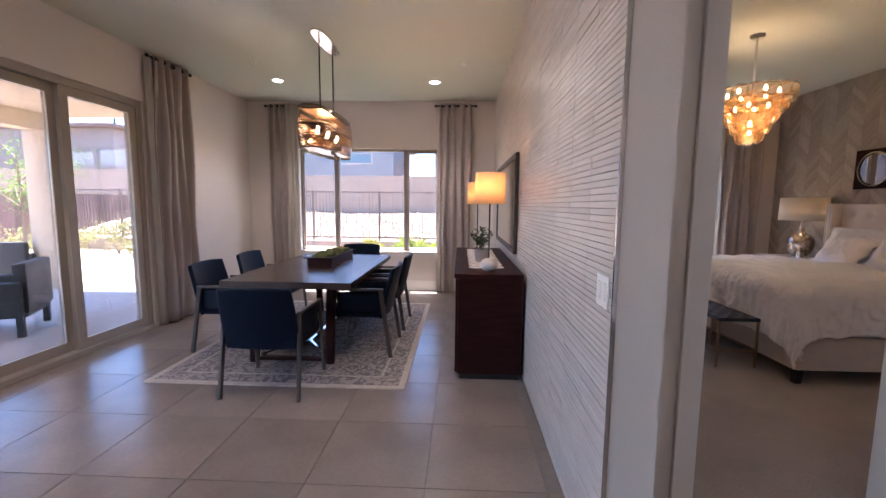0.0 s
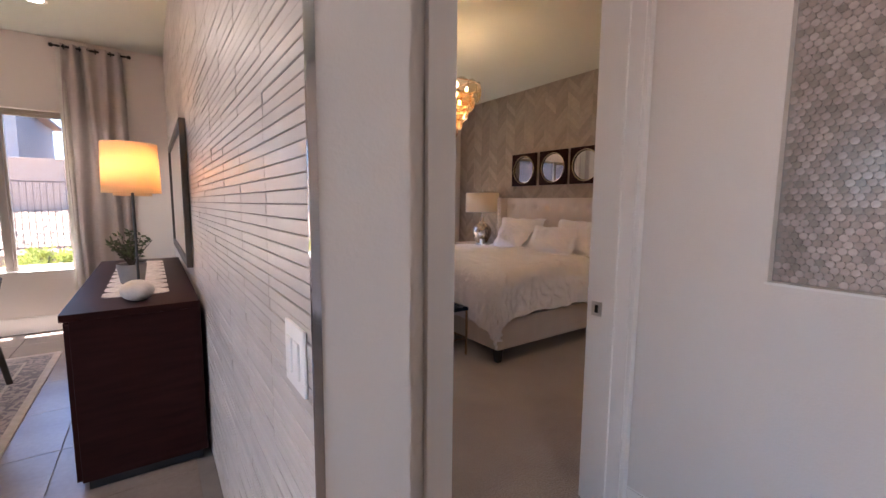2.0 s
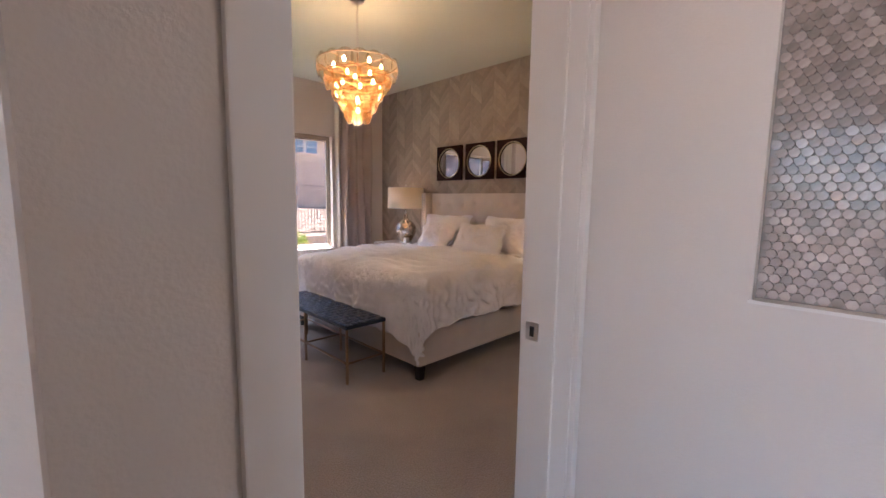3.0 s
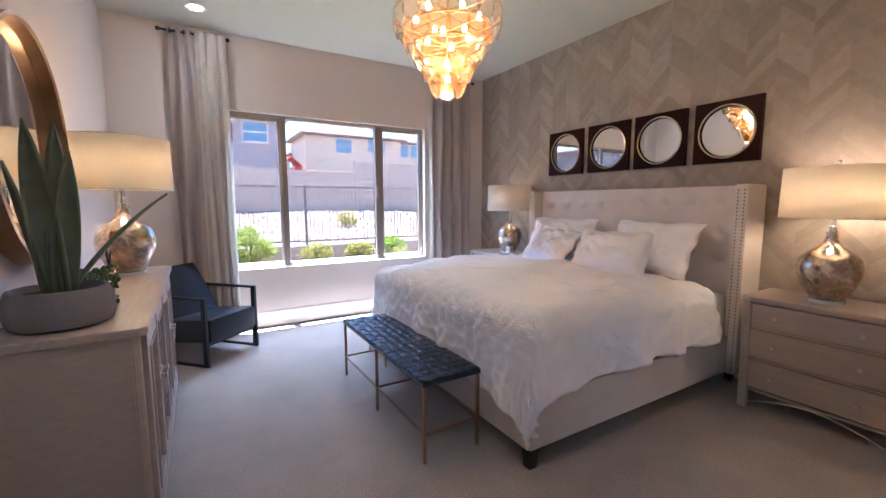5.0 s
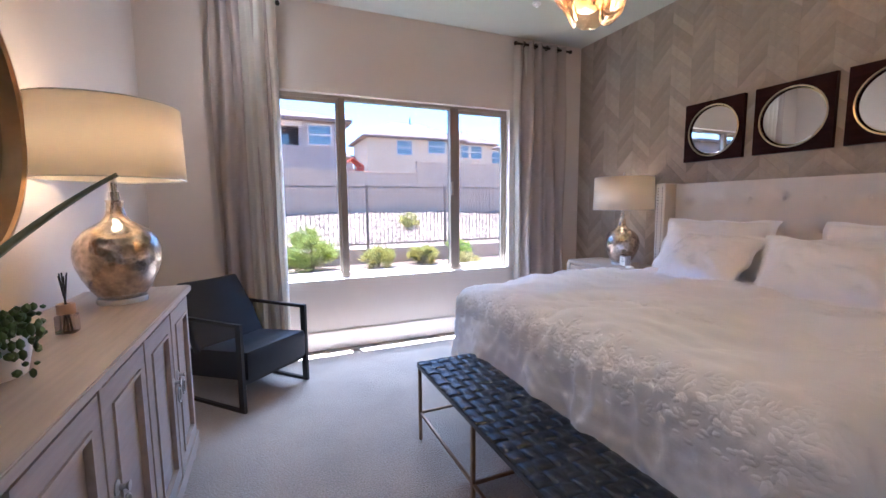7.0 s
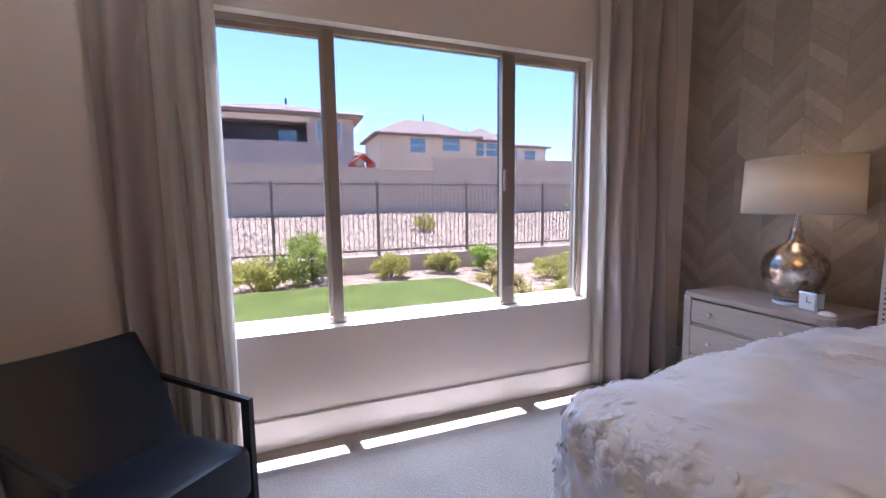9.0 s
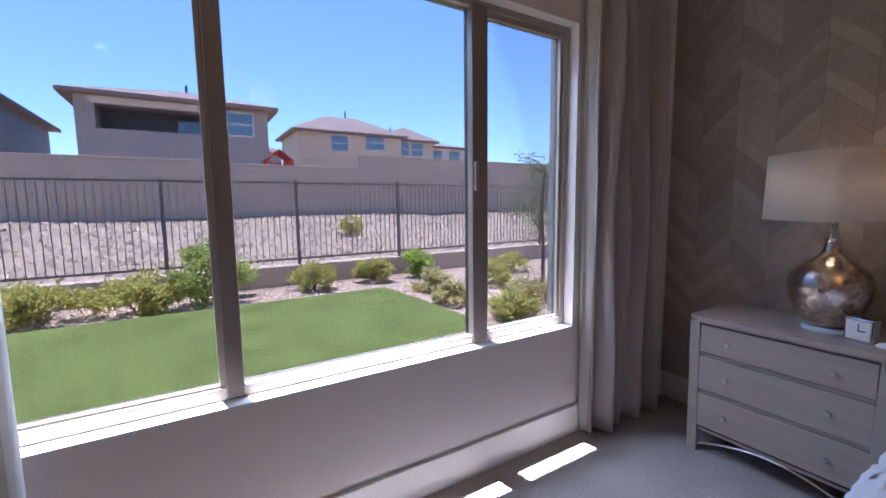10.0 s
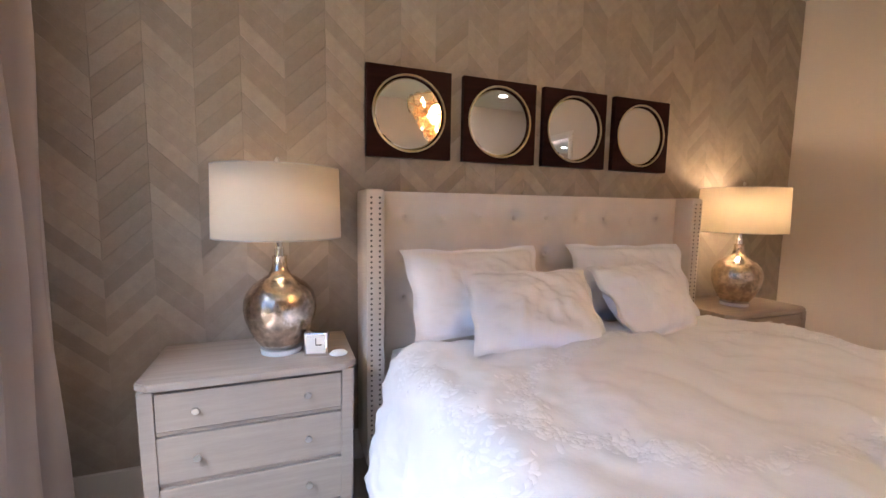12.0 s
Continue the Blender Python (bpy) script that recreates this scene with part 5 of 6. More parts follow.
# switch plate by the wall's end
sw = empty("light_switch", pose(XT - 0.001, 2.19, 1.112), "white double rocker light switch on the tiled wall", "light switch")
part("plate", boxes((-0.007, 0, -0.058, 0.058, -0.06, 0.06), bevel=0.003), WHITE_PLASTIC, sw)
for y in (-0.024, 0.024):
    part("rocker", boxes((-0.012, -0.006, y - 0.015, y + 0.015, -0.034, 0.034), bevel=0.003), WHITE_PLASTIC, sw)

# ---- dining room: pendant ----
pd = empty("pendant_light", pose(-0.44, 4.98, 0), "oval smoked glass pendant with glowing amber rings", "pendant light")
def oval(a, rx, ry):
    c, s = math.cos(a), math.sin(a)
    e = 0.75
    return (math.copysign(abs(c) ** e, c) * rx, math.copysign(abs(s) ** e, s) * ry)
bm = bmesh.new()
pr = [oval(2 * math.pi * k / 48, 0.075, 0.34) for k in range(48)]
lo, hi = [bm.verts.new((x, y, H - 0.022)) for x, y in pr], [bm.verts.new((x, y, H)) for x, y in pr]
bm.faces.new(lo[::-1]), bm.faces.new(hi)
for k in range(48):
    bm.faces.new([lo[k], lo[(k + 1) % 48], hi[(k + 1) % 48], hi[k]])
part("canopy", bm, CHROME, pd, "polished oval ceiling plate")
for y in (-0.21, 0.21):
    bm = bmesh.new()
    rod(bm, (0, y, 2.29), (0, y, H - 0.02), 0.007)
    part("stem", bm, BLACK_METAL, pd, smooth=True)
PZ0, PZ1, PRX, PRY = 1.93, 2.31, 0.17, 0.62
SMOKE_D = pane("smoked_glass_shell", (0.50, 0.41, 0.36), 1.2, 0.05)
AMBER_RING = paint("smoked_amber_glass_ring", (0.42, 0.27, 0.16), 0.12, var=0.3, scale=12)
for z, k in ((PZ1, 0.9), (PZ0 + 0.20, 1.005), (PZ0 + 0.004, 0.9)):
    bm = bmesh.new()
    tube(bm, [(*oval(2 * math.pi * q / 56, PRX * k, PRY * k), z) for q in range(57)], 0.005, 6)
    part("hoop", bm, BLACK_METAL, pd, smooth=True)
def shell(u, v):
    k = 0.9 + 0.1 * math.sin(math.pi * v) ** 0.6
    return (*oval(2 * math.pi * u, PRX * k, PRY * k), PZ0 + (PZ1 - PZ0) * v)
bm = bmesh.new()
sheet(bm, shell, 64, 10)
bmesh.ops.remove_doubles(bm, verts=bm.verts, dist=0.0005)
part("glass_shell", bm, SMOKE_D, pd, "smooth smoky glass shell", smooth=True)
for k in range(13):
    z, q = PZ0 + 0.02 + 0.02 * k, 0.78 + 0.013 * k
    bm = bmesh.new()
    tube(bm, [(*oval(2 * math.pi * i / 48, PRX * q, PRY * q), z + 0.006 * math.sin(i * 0.5 + k)) for i in range(49)], 0.0045, 6)
    part("glass_ring", bm, AMBER_RING, pd, smooth=True)
part("inner_tray", boxes((-0.10, 0.10, -0.46, 0.46, PZ1 - 0.02, PZ1 - 0.01)), BRASS, pd)
bm = bmesh.new()
sheet(bm, lambda u, v: (*oval(2 * math.pi * u, PRX * 0.9 * v, PRY * 0.9 * v), PZ0 + 0.015 - 0.012 * (1 - v)), 48, 3)
part("base_glass", bm, SMOKE_D, pd, smooth=True)
for k in range(6):
    bm = bmesh.new()
    lathe(bm, ((0, 0), (0.014, 0.006), (0.018, 0.03), (0.01, 0.05), (0, 0.06)), (0.03 * (-1) ** k, -0.375 + k * 0.15, 2.10), 12)
    part("bulb", bm, BULB, pd, smooth=True)
li = new("pendant_glow", bpy.data.lights.new("pendant_glow", "POINT"))
li.data.energy, li.data.color, li.data.shadow_soft_size = 1.2, (1.0, 0.62, 0.3), 0.1
li.parent, li.location = pd, (0, 0, 2.16)

# ---- outdoors ----
GZ = -0.20
GRAVEL = paint("pale_gravel", (0.37, 0.265, 0.185), 0.95, var=0.15, scale=1.2, bump=1.0, bscale=28, fine=0.3)
SLOPE = paint("desert_gravel_slope", (0.25, 0.182, 0.125), 0.95, var=0.2, scale=0.8, bump=1.0, bscale=16, fine=0.35)
TURF = paint("artificial_turf", (0.105, 0.125, 0.028), 0.95, var=0.2, scale=1.6, bump=0.6, bscale=70, fine=0.5, spec=0.15)
CONCRETE = paint("patio_concrete", (0.42, 0.39, 0.36), 0.85, var=0.08, scale=1.5, bump=0.2, bscale=60, fine=0.06)
BLOCK = paint("tan_block_wall", (0.47, 0.365, 0.28), 0.9, var=0.1, scale=2.5, bump=0.3, bscale=40, fine=0.06, rnd=0.04)
FENCE = paint("brown_powder_coat", (0.17, 0.125, 0.10), 0.55, 0.0, var=0.05)
bm = bmesh.new()
sheet(bm, lambda u, v: (-900 + 1800 * u, -900 + 1800 * v, GZ), 8, 8)
structure("ground", bm, GRAVEL, "wide pale desert gravel ground", "ground")
bm = bmesh.new()
sheet(bm, lambda u, v: (-3.0 + 8.95 * u + 0.12 * math.sin(3 * v), 7.75 + 4.75 * v, GZ + 0.05), 4, 4)
ob = structure("lawn", bm, TURF, "short bright green artificial turf lawn", "lawn")
thick(ob, 0.05, -1)
# turf blades
rng = random.Random(21)
vs, fs = [], []
for i in range(110000):
    x, y = rng.uniform(1.2, 5.9), 7.8 + 4.65 * rng.random()
    h, a = rng.uniform(0.018, 0.034), rng.uniform(0, 6.28)
    c, s, k = math.cos(a) * 0.005, math.sin(a) * 0.005, len(vs)
    vs += [(x - c, y - s, GZ + 0.05), (x + c, y + s, GZ + 0.05), (x + s * 4, y - c * 4, GZ + 0.05 + h)]
    fs.append((k, k + 1, k + 2))
me = bpy.data.meshes.new("turf_blades")
me.from_pydata(vs, [], fs)
me.materials.append(paint("turf_blade", (0.15, 0.175, 0.04), 0.8, var=0.3, scale=1.6, island=0.5, spec=0.2))
tagged(new("turf_blades", me), "dense short green turf blades", "grass", kind="stuff")


def scatter_stones(name, n, place, smin, smax, material, label, seed):
    rg = random.Random(seed)
    vs, fs = [], []
    for i in range(n):
        x, y, z = place(rg)
        r = rg.uniform(smin, smax)
        k = len(vs)
        q = rg.uniform(0, 6.28)
        for j in range(5):
            a = q + j * 1.2566 + rg.uniform(-0.3, 0.3)
            rr = r * rg.uniform(0.7, 1.2)
            vs.append((x + rr * math.cos(a), y + rr * math.sin(a), z - 0.01))
        vs.append((x + rg.uniform(-0.3, 0.3) * r, y + rg.uniform(-0.3, 0.3) * r, z + r * rg.uniform(0.5, 0.9)))
        fs += [(k + j, k + (j + 1) % 5, k + 5) for j in range(5)]
    me = bpy.data.meshes.new(name)
    me.from_pydata(vs, [], fs)
    me.materials.append(material)
    return tagged(new(name, me), label, "gravel", kind="stuff")


def slope_z(x, y):
    return 0.18 + (y - 14.5) * 0.155 + 0.10 * noise.noise(Vector((x * 0.4, y * 0.6, 2.0))) * min(1.0, (y - 14.5) / 1.0)


bm = bmesh.new()
sheet(bm, lambda u, v: (-40 + 90 * u, 14.5 + 6.0 * v, slope_z(-40 + 90 * u, 14.5 + 6.0 * v)), 180, 14)
structure("ground_slope", bm, SLOPE, "rising slope of broken desert rock", "ground")
ROCK = paint("broken_rock", (0.34, 0.255, 0.185), 0.9, var=0.25, scale=3, island=0.5)
def on_slope(rg):
    x, y = rg.uniform(-8, 20), 14.5 + 5.6 * rg.random()
    return x, y, slope_z(x, y)
scatter_stones("slope_rocks", 7000, on_slope, 0.03, 0.10, ROCK, "broken pale rocks on the slope", 31)
def on_bed(rg):
    while True:
        x, y = rg.uniform(-3, 10), rg.uniform(8.2, 14.2)
        if x > 6.05 or y > 12.6:
            return x, y, GZ
scatter_stones("bed_gravel", 16000, on_bed, 0.012, 0.035, paint("white_gravel", (0.40, 0.30, 0.22), 0.9, island=0.45), "pale crushed rock in the planting bed", 32)

# retaining kerb with fence
structure("retaining_wall", boxes((-40, 50, 14.2, 14.5, GZ - 0.1, 0.19), bevel=0.01), BLOCK, "low tan block retaining wall", "garden wall")
panel_w, n_bars = 2.22, 19
bar_bm = bmesh.new()
box(bar_bm, -0.0065, 0.0065, -0.0065, 0.0065, 0, 1.46)
bar_me = finish("bar", bar_bm, FENCE)
for k in range(-7, 8):
    x0 = 2.69 + (k) * panel_w
    fp = empty("fence_panel", pose(x0, 14.33, 0.19), "brown steel picket fence panel on the garden wall", "fence", "picket fence panels")
    part("post", boxes((-0.03, 0.03, -0.03, 0.03, 0, 1.68), bevel=0.004), FENCE, fp)
    part("top_rail", boxes((0.03, panel_w - 0.03, -0.018, 0.018, 1.60, 1.64)), FENCE, fp)
    part("bottom_rail", boxes((0.03, panel_w - 0.03, -0.018, 0.018, 0.10, 0.14)), FENCE, fp)
    for j in range(1, n_bars + 1):
        o = new("bar", bar_me)
        o.parent, o.location = fp, (panel_w * j / (n_bars + 1), 0, 0.14)

# block wall behind, stepped, with coping
def block_wall(x0, x1, y, z0, z1, label):
    w = empty("garden_wall", pose(x0, y, 0), label, "block wall", kind="structure")
    part("wall", boxes((0, x1 - x0, 0, 0.2, z0, z1 - 0.06)), BLOCK, w)
    part("coping", boxes((0, x1 - x0, -0.02, 0.22, z1 - 0.06, z1), bevel=0.01), BLOCK, w)
    for k in range(1, int((z1 - z0) / 0.2)):
        part("course_joint", boxes((0, x1 - x0, -0.002, 0.004, z0 + 0.2 * k, z0 + 0.2 * k + 0.008)), DARK_GROUT, w)


block_wall(-40, -9.0, 20.0, 0.4, 2.95, "tan block wall beyond the slope")
block_wall(-9.0, 4.2, 20.0, 0.4, 2.74, "tan block wall beyond the slope")
block_wall(4.2, 8.3, 20.02, 0.4, 2.68, "tan block wall beyond the slope")
block_wall(8.3, 50, 20.0, 0.4, 3.15, "taller tan block wall beyond the slope")


# shrubs
def leafy(name, col):
    mt = cloth(name, col, 0.45, 40, 0.0, 0.25, 6)
    return mt


def shrub(x, y, r, h, col, label, seed, n=420, z=GZ, leaf=0.075):
    s = empty("shrub", pose(x, y, z), label, "shrub", "garden shrubs")
    rg = random.Random(seed)
    bs, bl = bmesh.new(), bmesh.new()
    for k in range(9):
        a, le = rg.uniform(0, 6.28), rg.uniform(0.1, 0.9)
        tip = Vector((math.cos(a) * math.sin(le) * r, math.sin(a) * math.sin(le) * r, math.cos(le) * h * 0.8))
        tube(bs, [(0, 0, 0), tuple(tip * 0.5 + Vector((0, 0, 0.03))), tuple(tip)], [0.012, 0.008, 0.003], 5)
    clumps = [(rg.uniform(0, 6.28), math.sqrt(rg.random()), rg.random()) for _ in range(26)]
    for i in range(n):
        a, q, t = clumps[rg.randrange(26)]
        rr = r * q * (0.55 + 0.45 * math.sin(math.pi * (0.15 + 0.75 * t)))
        p = Vector((rr * math.cos(a), rr * math.sin(a), h * (0.12 + 0.85 * t * (1 - 0.35 * q)))) + Vector((rg.gauss(0, 1), rg.gauss(0, 1), rg.gauss(0, 0.8))) * r * 0.13
        p.z = max(0.03, p.z)
        leaf_at(bl, p, Vector((p.x, p.y, 0.0)) * 2 + Vector((rg.gauss(0, 0.6), rg.gauss(0, 0.6), rg.gauss(0.5, 0.5))), rg.uniform(0.6, 1.3) * leaf, leaf * 0.28)
    part("stems", bs, LEG_WOOD, s, kind="stuff")
    part("leaves", bl, leafy("shrub_leaf", col), s, "small sunlit leaves", kind="stuff")


G1, G2, G3, G4 = (0.36, 0.40, 0.09), (0.46, 0.42, 0.10), (0.38, 0.48, 0.06), (0.52, 0.44, 0.17)
for i, (x, y, r, h, c, n) in enumerate(((4.97, 13.45, 0.36, 0.55, G2, 700), (6.18, 13.6, 0.34, 0.52, G2, 700), (7.2, 13.6, 0.28, 0.75, G3, 600), (3.37, 13.35, 0.62, 1.15, G1, 1300), (2.35, 13.1, 0.5, 0.62, G2, 800), (1.3, 13.2, 0.55, 0.6, G2, 800),
                                       (6.75, 12.2, 0.36, 0.4, G4, 600), (6.55, 11.15, 0.32, 0.34, G4, 500), (6.8, 10.0, 0.34, 0.36, G2, 500), (8.0, 12.0, 0.4, 0.45, G2, 500), (7.8, 10.6, 0.4, 0.4, G4, 500), (9.2, 13.0, 0.4, 0.5, G2, 400),
                                       (-0.6, 13.2, 0.5, 0.7, G1, 600), (-1.9, 13.4, 0.45, 0.5, G2, 500), (0.4, 13.5, 0.4, 0.5, G3, 500), (6.9, 17.0, 0.35, 0.6, G2, 300))):
    shrub(x, y, r, h, c, "rounded green garden shrub in gravel" if h < 0.9 else "tall leafy green garden shrub", 50 + i, int(n * 3), slope_z(x, y) if y > 14.5 else GZ)


def tree(x, y, h, r, col, seed, label):
    t = empty("tree", pose(x, y, GZ), label, "tree", "young trees")
    rg = random.Random(seed)
    bs, bl = bmesh.new(), bmesh.new()
    tube(bs, [(0, 0, 0), (0.03, 0.02, h * 0.3), (0.0, 0.05, h * 0.62), (0.04, 0.0, h * 0.9)], [0.04, 0.032, 0.022, 0.008], 7)
    for k in range(16):
        a, z0 = rg.uniform(0, 6.28), h * rg.uniform(0.38, 0.85)
        L = r * rg.uniform(0.5, 1.0)
        tip = Vector((math.cos(a) * L, math.sin(a) * L, z0 + L * rg.uniform(0.2, 0.9)))
        mid = Vector((math.cos(a) * L * 0.5, math.sin(a) * L * 0.5, z0 + L * 0.35))
        tube(bs, [(0.01, 0.03, z0), tuple(mid), tuple(tip)], [0.014, 0.009, 0.003], 5)
        for j in range(60):
            q = rg.random() ** 0.6
            p = (mid.lerp(tip, q * 2 - 1) if q > 0.5 else Vector((0.01, 0.03, z0)).lerp(mid, q * 2)) + Vector((rg.gauss(0, 1), rg.gauss(0, 1), rg.gauss(0, 1))) * 0.13
            leaf_at(bl, p, Vector((rg.gauss(0, 1), rg.gauss(0, 1), rg.gauss(-0.2, 0.7))), rg.uniform(0.05, 0.1), 0.017)
    part("trunk", bs, paint("thin_bark", (0.2, 0.15, 0.11), 0.9, var=0.2, scale=20), t)
    part("crown", bl, leafy("tree_leaf", col), t, "sparse fine leaves", kind="stuff")


tree(8.63, 11.3, 2.5, 0.75, (0.16, 0.21, 0.06), 71, "slender young tree with sparse leaves")
tree(-9.0, 9.6, 3.1, 1.3, (0.15, 0.24, 0.03), 72, "young leafy tree staked in the side yard")
for i, (x, y, r, h) in enumerate(((-10.5, 7.6, 1.1, 1.2), (-10.4, 9.6, 1.1, 1.3), (-10.2, 11.3, 1.0, 1.2), (-9.6, 12.9, 0.9, 1.1), (-11, 5.6, 1.0, 1.2), (-8.2, 12.6, 0.7, 0.8))):
    shrub(x, y, r, h, (0.26, 0.25, 0.10), "pale olive desert hedge shrub", 90 + i, 1100, GZ, 0.085)
# side yard fence of brown boards
sf = empty("side_fence", pose(-13.5, 0, GZ), "tall brown board fence along the side yard", "fence")
board = bmesh.new()
box(board, -0.012, 0.012, 0.004, 0.176, 0, 1.9)
board_me = finish("board", board, paint("brown_board", (0.18, 0.12, 0.10), 0.85, var=0.15, scale=3, rnd=0.2, stretch=(1, 1, 0.2)))
for k in range(110):
    o = new("board", board_me)
    o.parent, o.location = sf, (0, 0.5 + 0.18 * k, 0)


# houses
STUCCO_G = paint("grey_stucco", (0.30, 0.265, 0.25), 0.9, var=0.05, scale=1, bump=0.2, bscale=30)
STUCCO_B = paint("blue_grey_stucco", (0.27, 0.30, 0.32), 0.9, var=0.05, scale=1, bump=0.2, bscale=30)
STUCCO_T = paint("tan_stucco", (0.52, 0.42, 0.31), 0.9, var=0.05, scale=1, bump=0.2, bscale=30)
STUCCO_W = paint("pale_stucco", (0.55, 0.50, 0.45), 0.9, var=0.05, scale=1, bump=0.2, bscale=30)
ROOFT = paint("brown_roof_tile", (0.20, 0.145, 0.12), 0.85, var=0.2, scale=2, bump=0.8, bscale=4, stretch=(6, 1, 1))
DARKGLASS = paint("reflecting_window", (0.10, 0.16, 0.21), 0.08, 0.0, var=0.1, spec=1.0)
# near-black paint for the shade inside the loggia
SHADE_IN = paint("loggia_shade_paint", (0.10, 0.095, 0.10), 0.9)


def hip_roof(bm, x0, x1, y0, y1, z, rise, over=0.5):
    x0, x1, y0, y1 = x0 - over, x1 + over, y0 - over, y1 + over
    w = min(x1 - x0, y1 - y0) / 2
    b = [bm.verts.new(p) for p in ((x0, y0, z), (x1, y0, z), (x1, y1, z), (x0, y1, z))]
    c = [bm.verts.new((p.co.x, p.co.y, z + 0.18)) for p in b]
    r = [bm.verts.new((x0 + w, (y0 + y1) / 2, z + 0.18 + rise)), bm.verts.new((x1 - w, (y0 + y1) / 2, z + 0.18 + rise))] if x1 - x0 >= y1 - y0 else [bm.verts.new(((x0 + x1) / 2, y0 + w, z + 0.18 + rise)), bm.verts.new(((x0 + x1) / 2, y1 - w, z + 0.18 + rise))]
    bm.faces.new(b[::-1])
    for i in range(4):
        bm.faces.new([b[i], b[(i + 1) % 4], c[(i + 1) % 4], c[i]])
    if x1 - x0 >= y1 - y0:
        fs = ([c[0], c[1], r[1], r[0]], [c[1], c[2], r[1]], [c[2], c[3], r[0], r[1]], [c[3], c[0], r[0]])
    else:
        fs = ([c[0], c[1], r[0]], [c[1], c[2], r[1], r[0]], [c[2], c[3], r[1]], [c[3], c[0], r[0], r[1]])
    for f in fs:
        bm.faces.new(f)
    return bm


def house(x0, x1, y0, y1, z1, rise, stucco, windows, label, z0=GZ - 0.05, loggia=None, east=()):
    h = empty("house", pose(0, 0, 0), label, "house", "neighbouring houses")
    if loggia:
        a, b, c, d = loggia
        bm = boxes((x0, a, y0, y1, z0, z1), (b, x1, y0, y1, z0, z1), (a, b, y0, y1, z0, c), (a, b, y0, y1, d, z1), (a, b, y0 + 1.6, y1, c, d))
        # dark sheet over the stucco back wall, painted as shade
        part("loggia_shade_sheet", boxes((a, b, y0 + 1.55, y0 + 1.6, c, d)), SHADE_IN, h)
        part("beam", boxes((a - 0.2, b + 0.2, y0 - 0.08, y0 + 0.2, d - 0.05, d + 0.25)), STUCCO_W, h, "pale beam over the loggia")
        part("window", boxes((b - 1.5, b - 0.5, y0 + 1.52, y0 + 1.55, c + 0.2, d - 0.3)), DARKGLASS, h)
    else:
        bm = boxes((x0, x1, y0, y1, z0, z1))
    part("wall", bm, stucco, h)
    part("roof", hip_roof(bmesh.new(), x0, x1, y0, y1, z1, rise), ROOFT, h)
    for a, b, c, d in windows:
        w = part("window", boxes((a, b, y0 - 0.03, y0 + 0.02, c, d)), DARKGLASS, h, "blue-grey window glass")
        part("window_frame", boxes((a - 0.08, b + 0.08, y0 - 0.06, y0 + 0.02, d, d + 0.1), (a - 0.08, b + 0.08, y0 - 0.06, y0 + 0.02, c - 0.1, c), (a - 0.08, a, y0 - 0.06, y0 + 0.02, c, d), (b, b + 0.08, y0 - 0.06, y0 + 0.02, c, d), (a, b, y0 - 0.05, y0 + 0.02, (c + d) / 2 - 0.04, (c + d) / 2 + 0.04)), STUCCO_W, w)
    for a, b, c, d in east:
        w = part("window", boxes((x1 - 0.02, x1 + 0.03, a, b, c, d)), DARKGLASS, h, "blue-grey window glass")
    bm = bmesh.new()
    rod(bm, (x0 + (x1 - x0) * 0.55, (y0 + y1) / 2, z1 + rise * 0.6), (x0 + (x1 - x0) * 0.55, (y0 + y1) / 2, z1 + rise + 0.8), 0.07)
    part("vent_pipe", bm, BLACK_METAL, h)
    return h


house(-0.9, 7.0, 30, 40, 6.35, 1.3, STUCCO_G, ((4.95, 6.25, 5.05, 6.15),), "two-storey grey stucco house with a deep loggia", loggia=(-0.2, 4.4, 4.95, 6.1))
house(11.2, 20.8, 42, 48.5, 7.6, 1.9, STUCCO_T, ((14.05, 15.55, 6.15, 7.45), (17.25, 19.0, 6.4, 7.7)), "two-storey tan stucco house with a hipped roof", east=())
house(20.8, 25.5, 44, 56, 7.7, 1.7, STUCCO_T, ((21.4, 22.6, 6.3, 7.6), (22.9, 24.2, 6.3, 7.6)), "tan stucco house wing with paired windows")
house(26.5, 33, 48, 58, 7.9, 0.9, STUCCO_W, ((27.5, 29.0, 6.3, 7.6), (30, 31.5, 6.3, 7.6)), "pale stucco house beyond the wall")
house(9.0, 11.0, 48, 56, 6.2, 0.7, STUCCO_W, (), "small pale house beyond the wall")
house(-14.5, -4.0, 31, 41, 6.2, 1.3, STUCCO_B, ((-12.5, -10.8, 4.2, 5.6), (-8.0, -5.6, 4.4, 5.8)), "two-storey blue-grey stucco house beyond the wall")
house(-30, -19, 24, 36, 5.6, 1.2, STUCCO_G, ((-24, -22, 3.6, 4.8),), "two-storey grey house past the side fence")
house(-34, -24, 8, 20, 5.2, 1.2, STUCCO_G, (), "two-storey grey house past the side fence", east=((11, 12.5, 3.0, 4.4), (15.5, 17, 3.0, 4.4)))

# red play frame behind the wall
pf = empty("play_frame", pose(5.55, 21.5, 0.6), "red wooden play frame behind the block wall", "play frame")
RED = paint("red_stain", (0.42, 0.06, 0.03), 0.7, var=0.15)
for x, y in ((0, 0), (0.8, 0), (0, 0.8), (0.8, 0.8)):
    part("post", boxes((x - 0.06, x + 0.06, y - 0.06, y + 0.06, -0.85, 2.45)), RED, pf)
part("deck", boxes((-0.1, 0.9, -0.1, 0.9, 1.9, 2.0)), RED, pf)
for k in range(5):
    part("slat", boxes((0.06 + k * 0.15, 0.14 + k * 0.15, -0.1, -0.06, 2.0, 2.3)), RED, pf)
bm = bmesh.new()
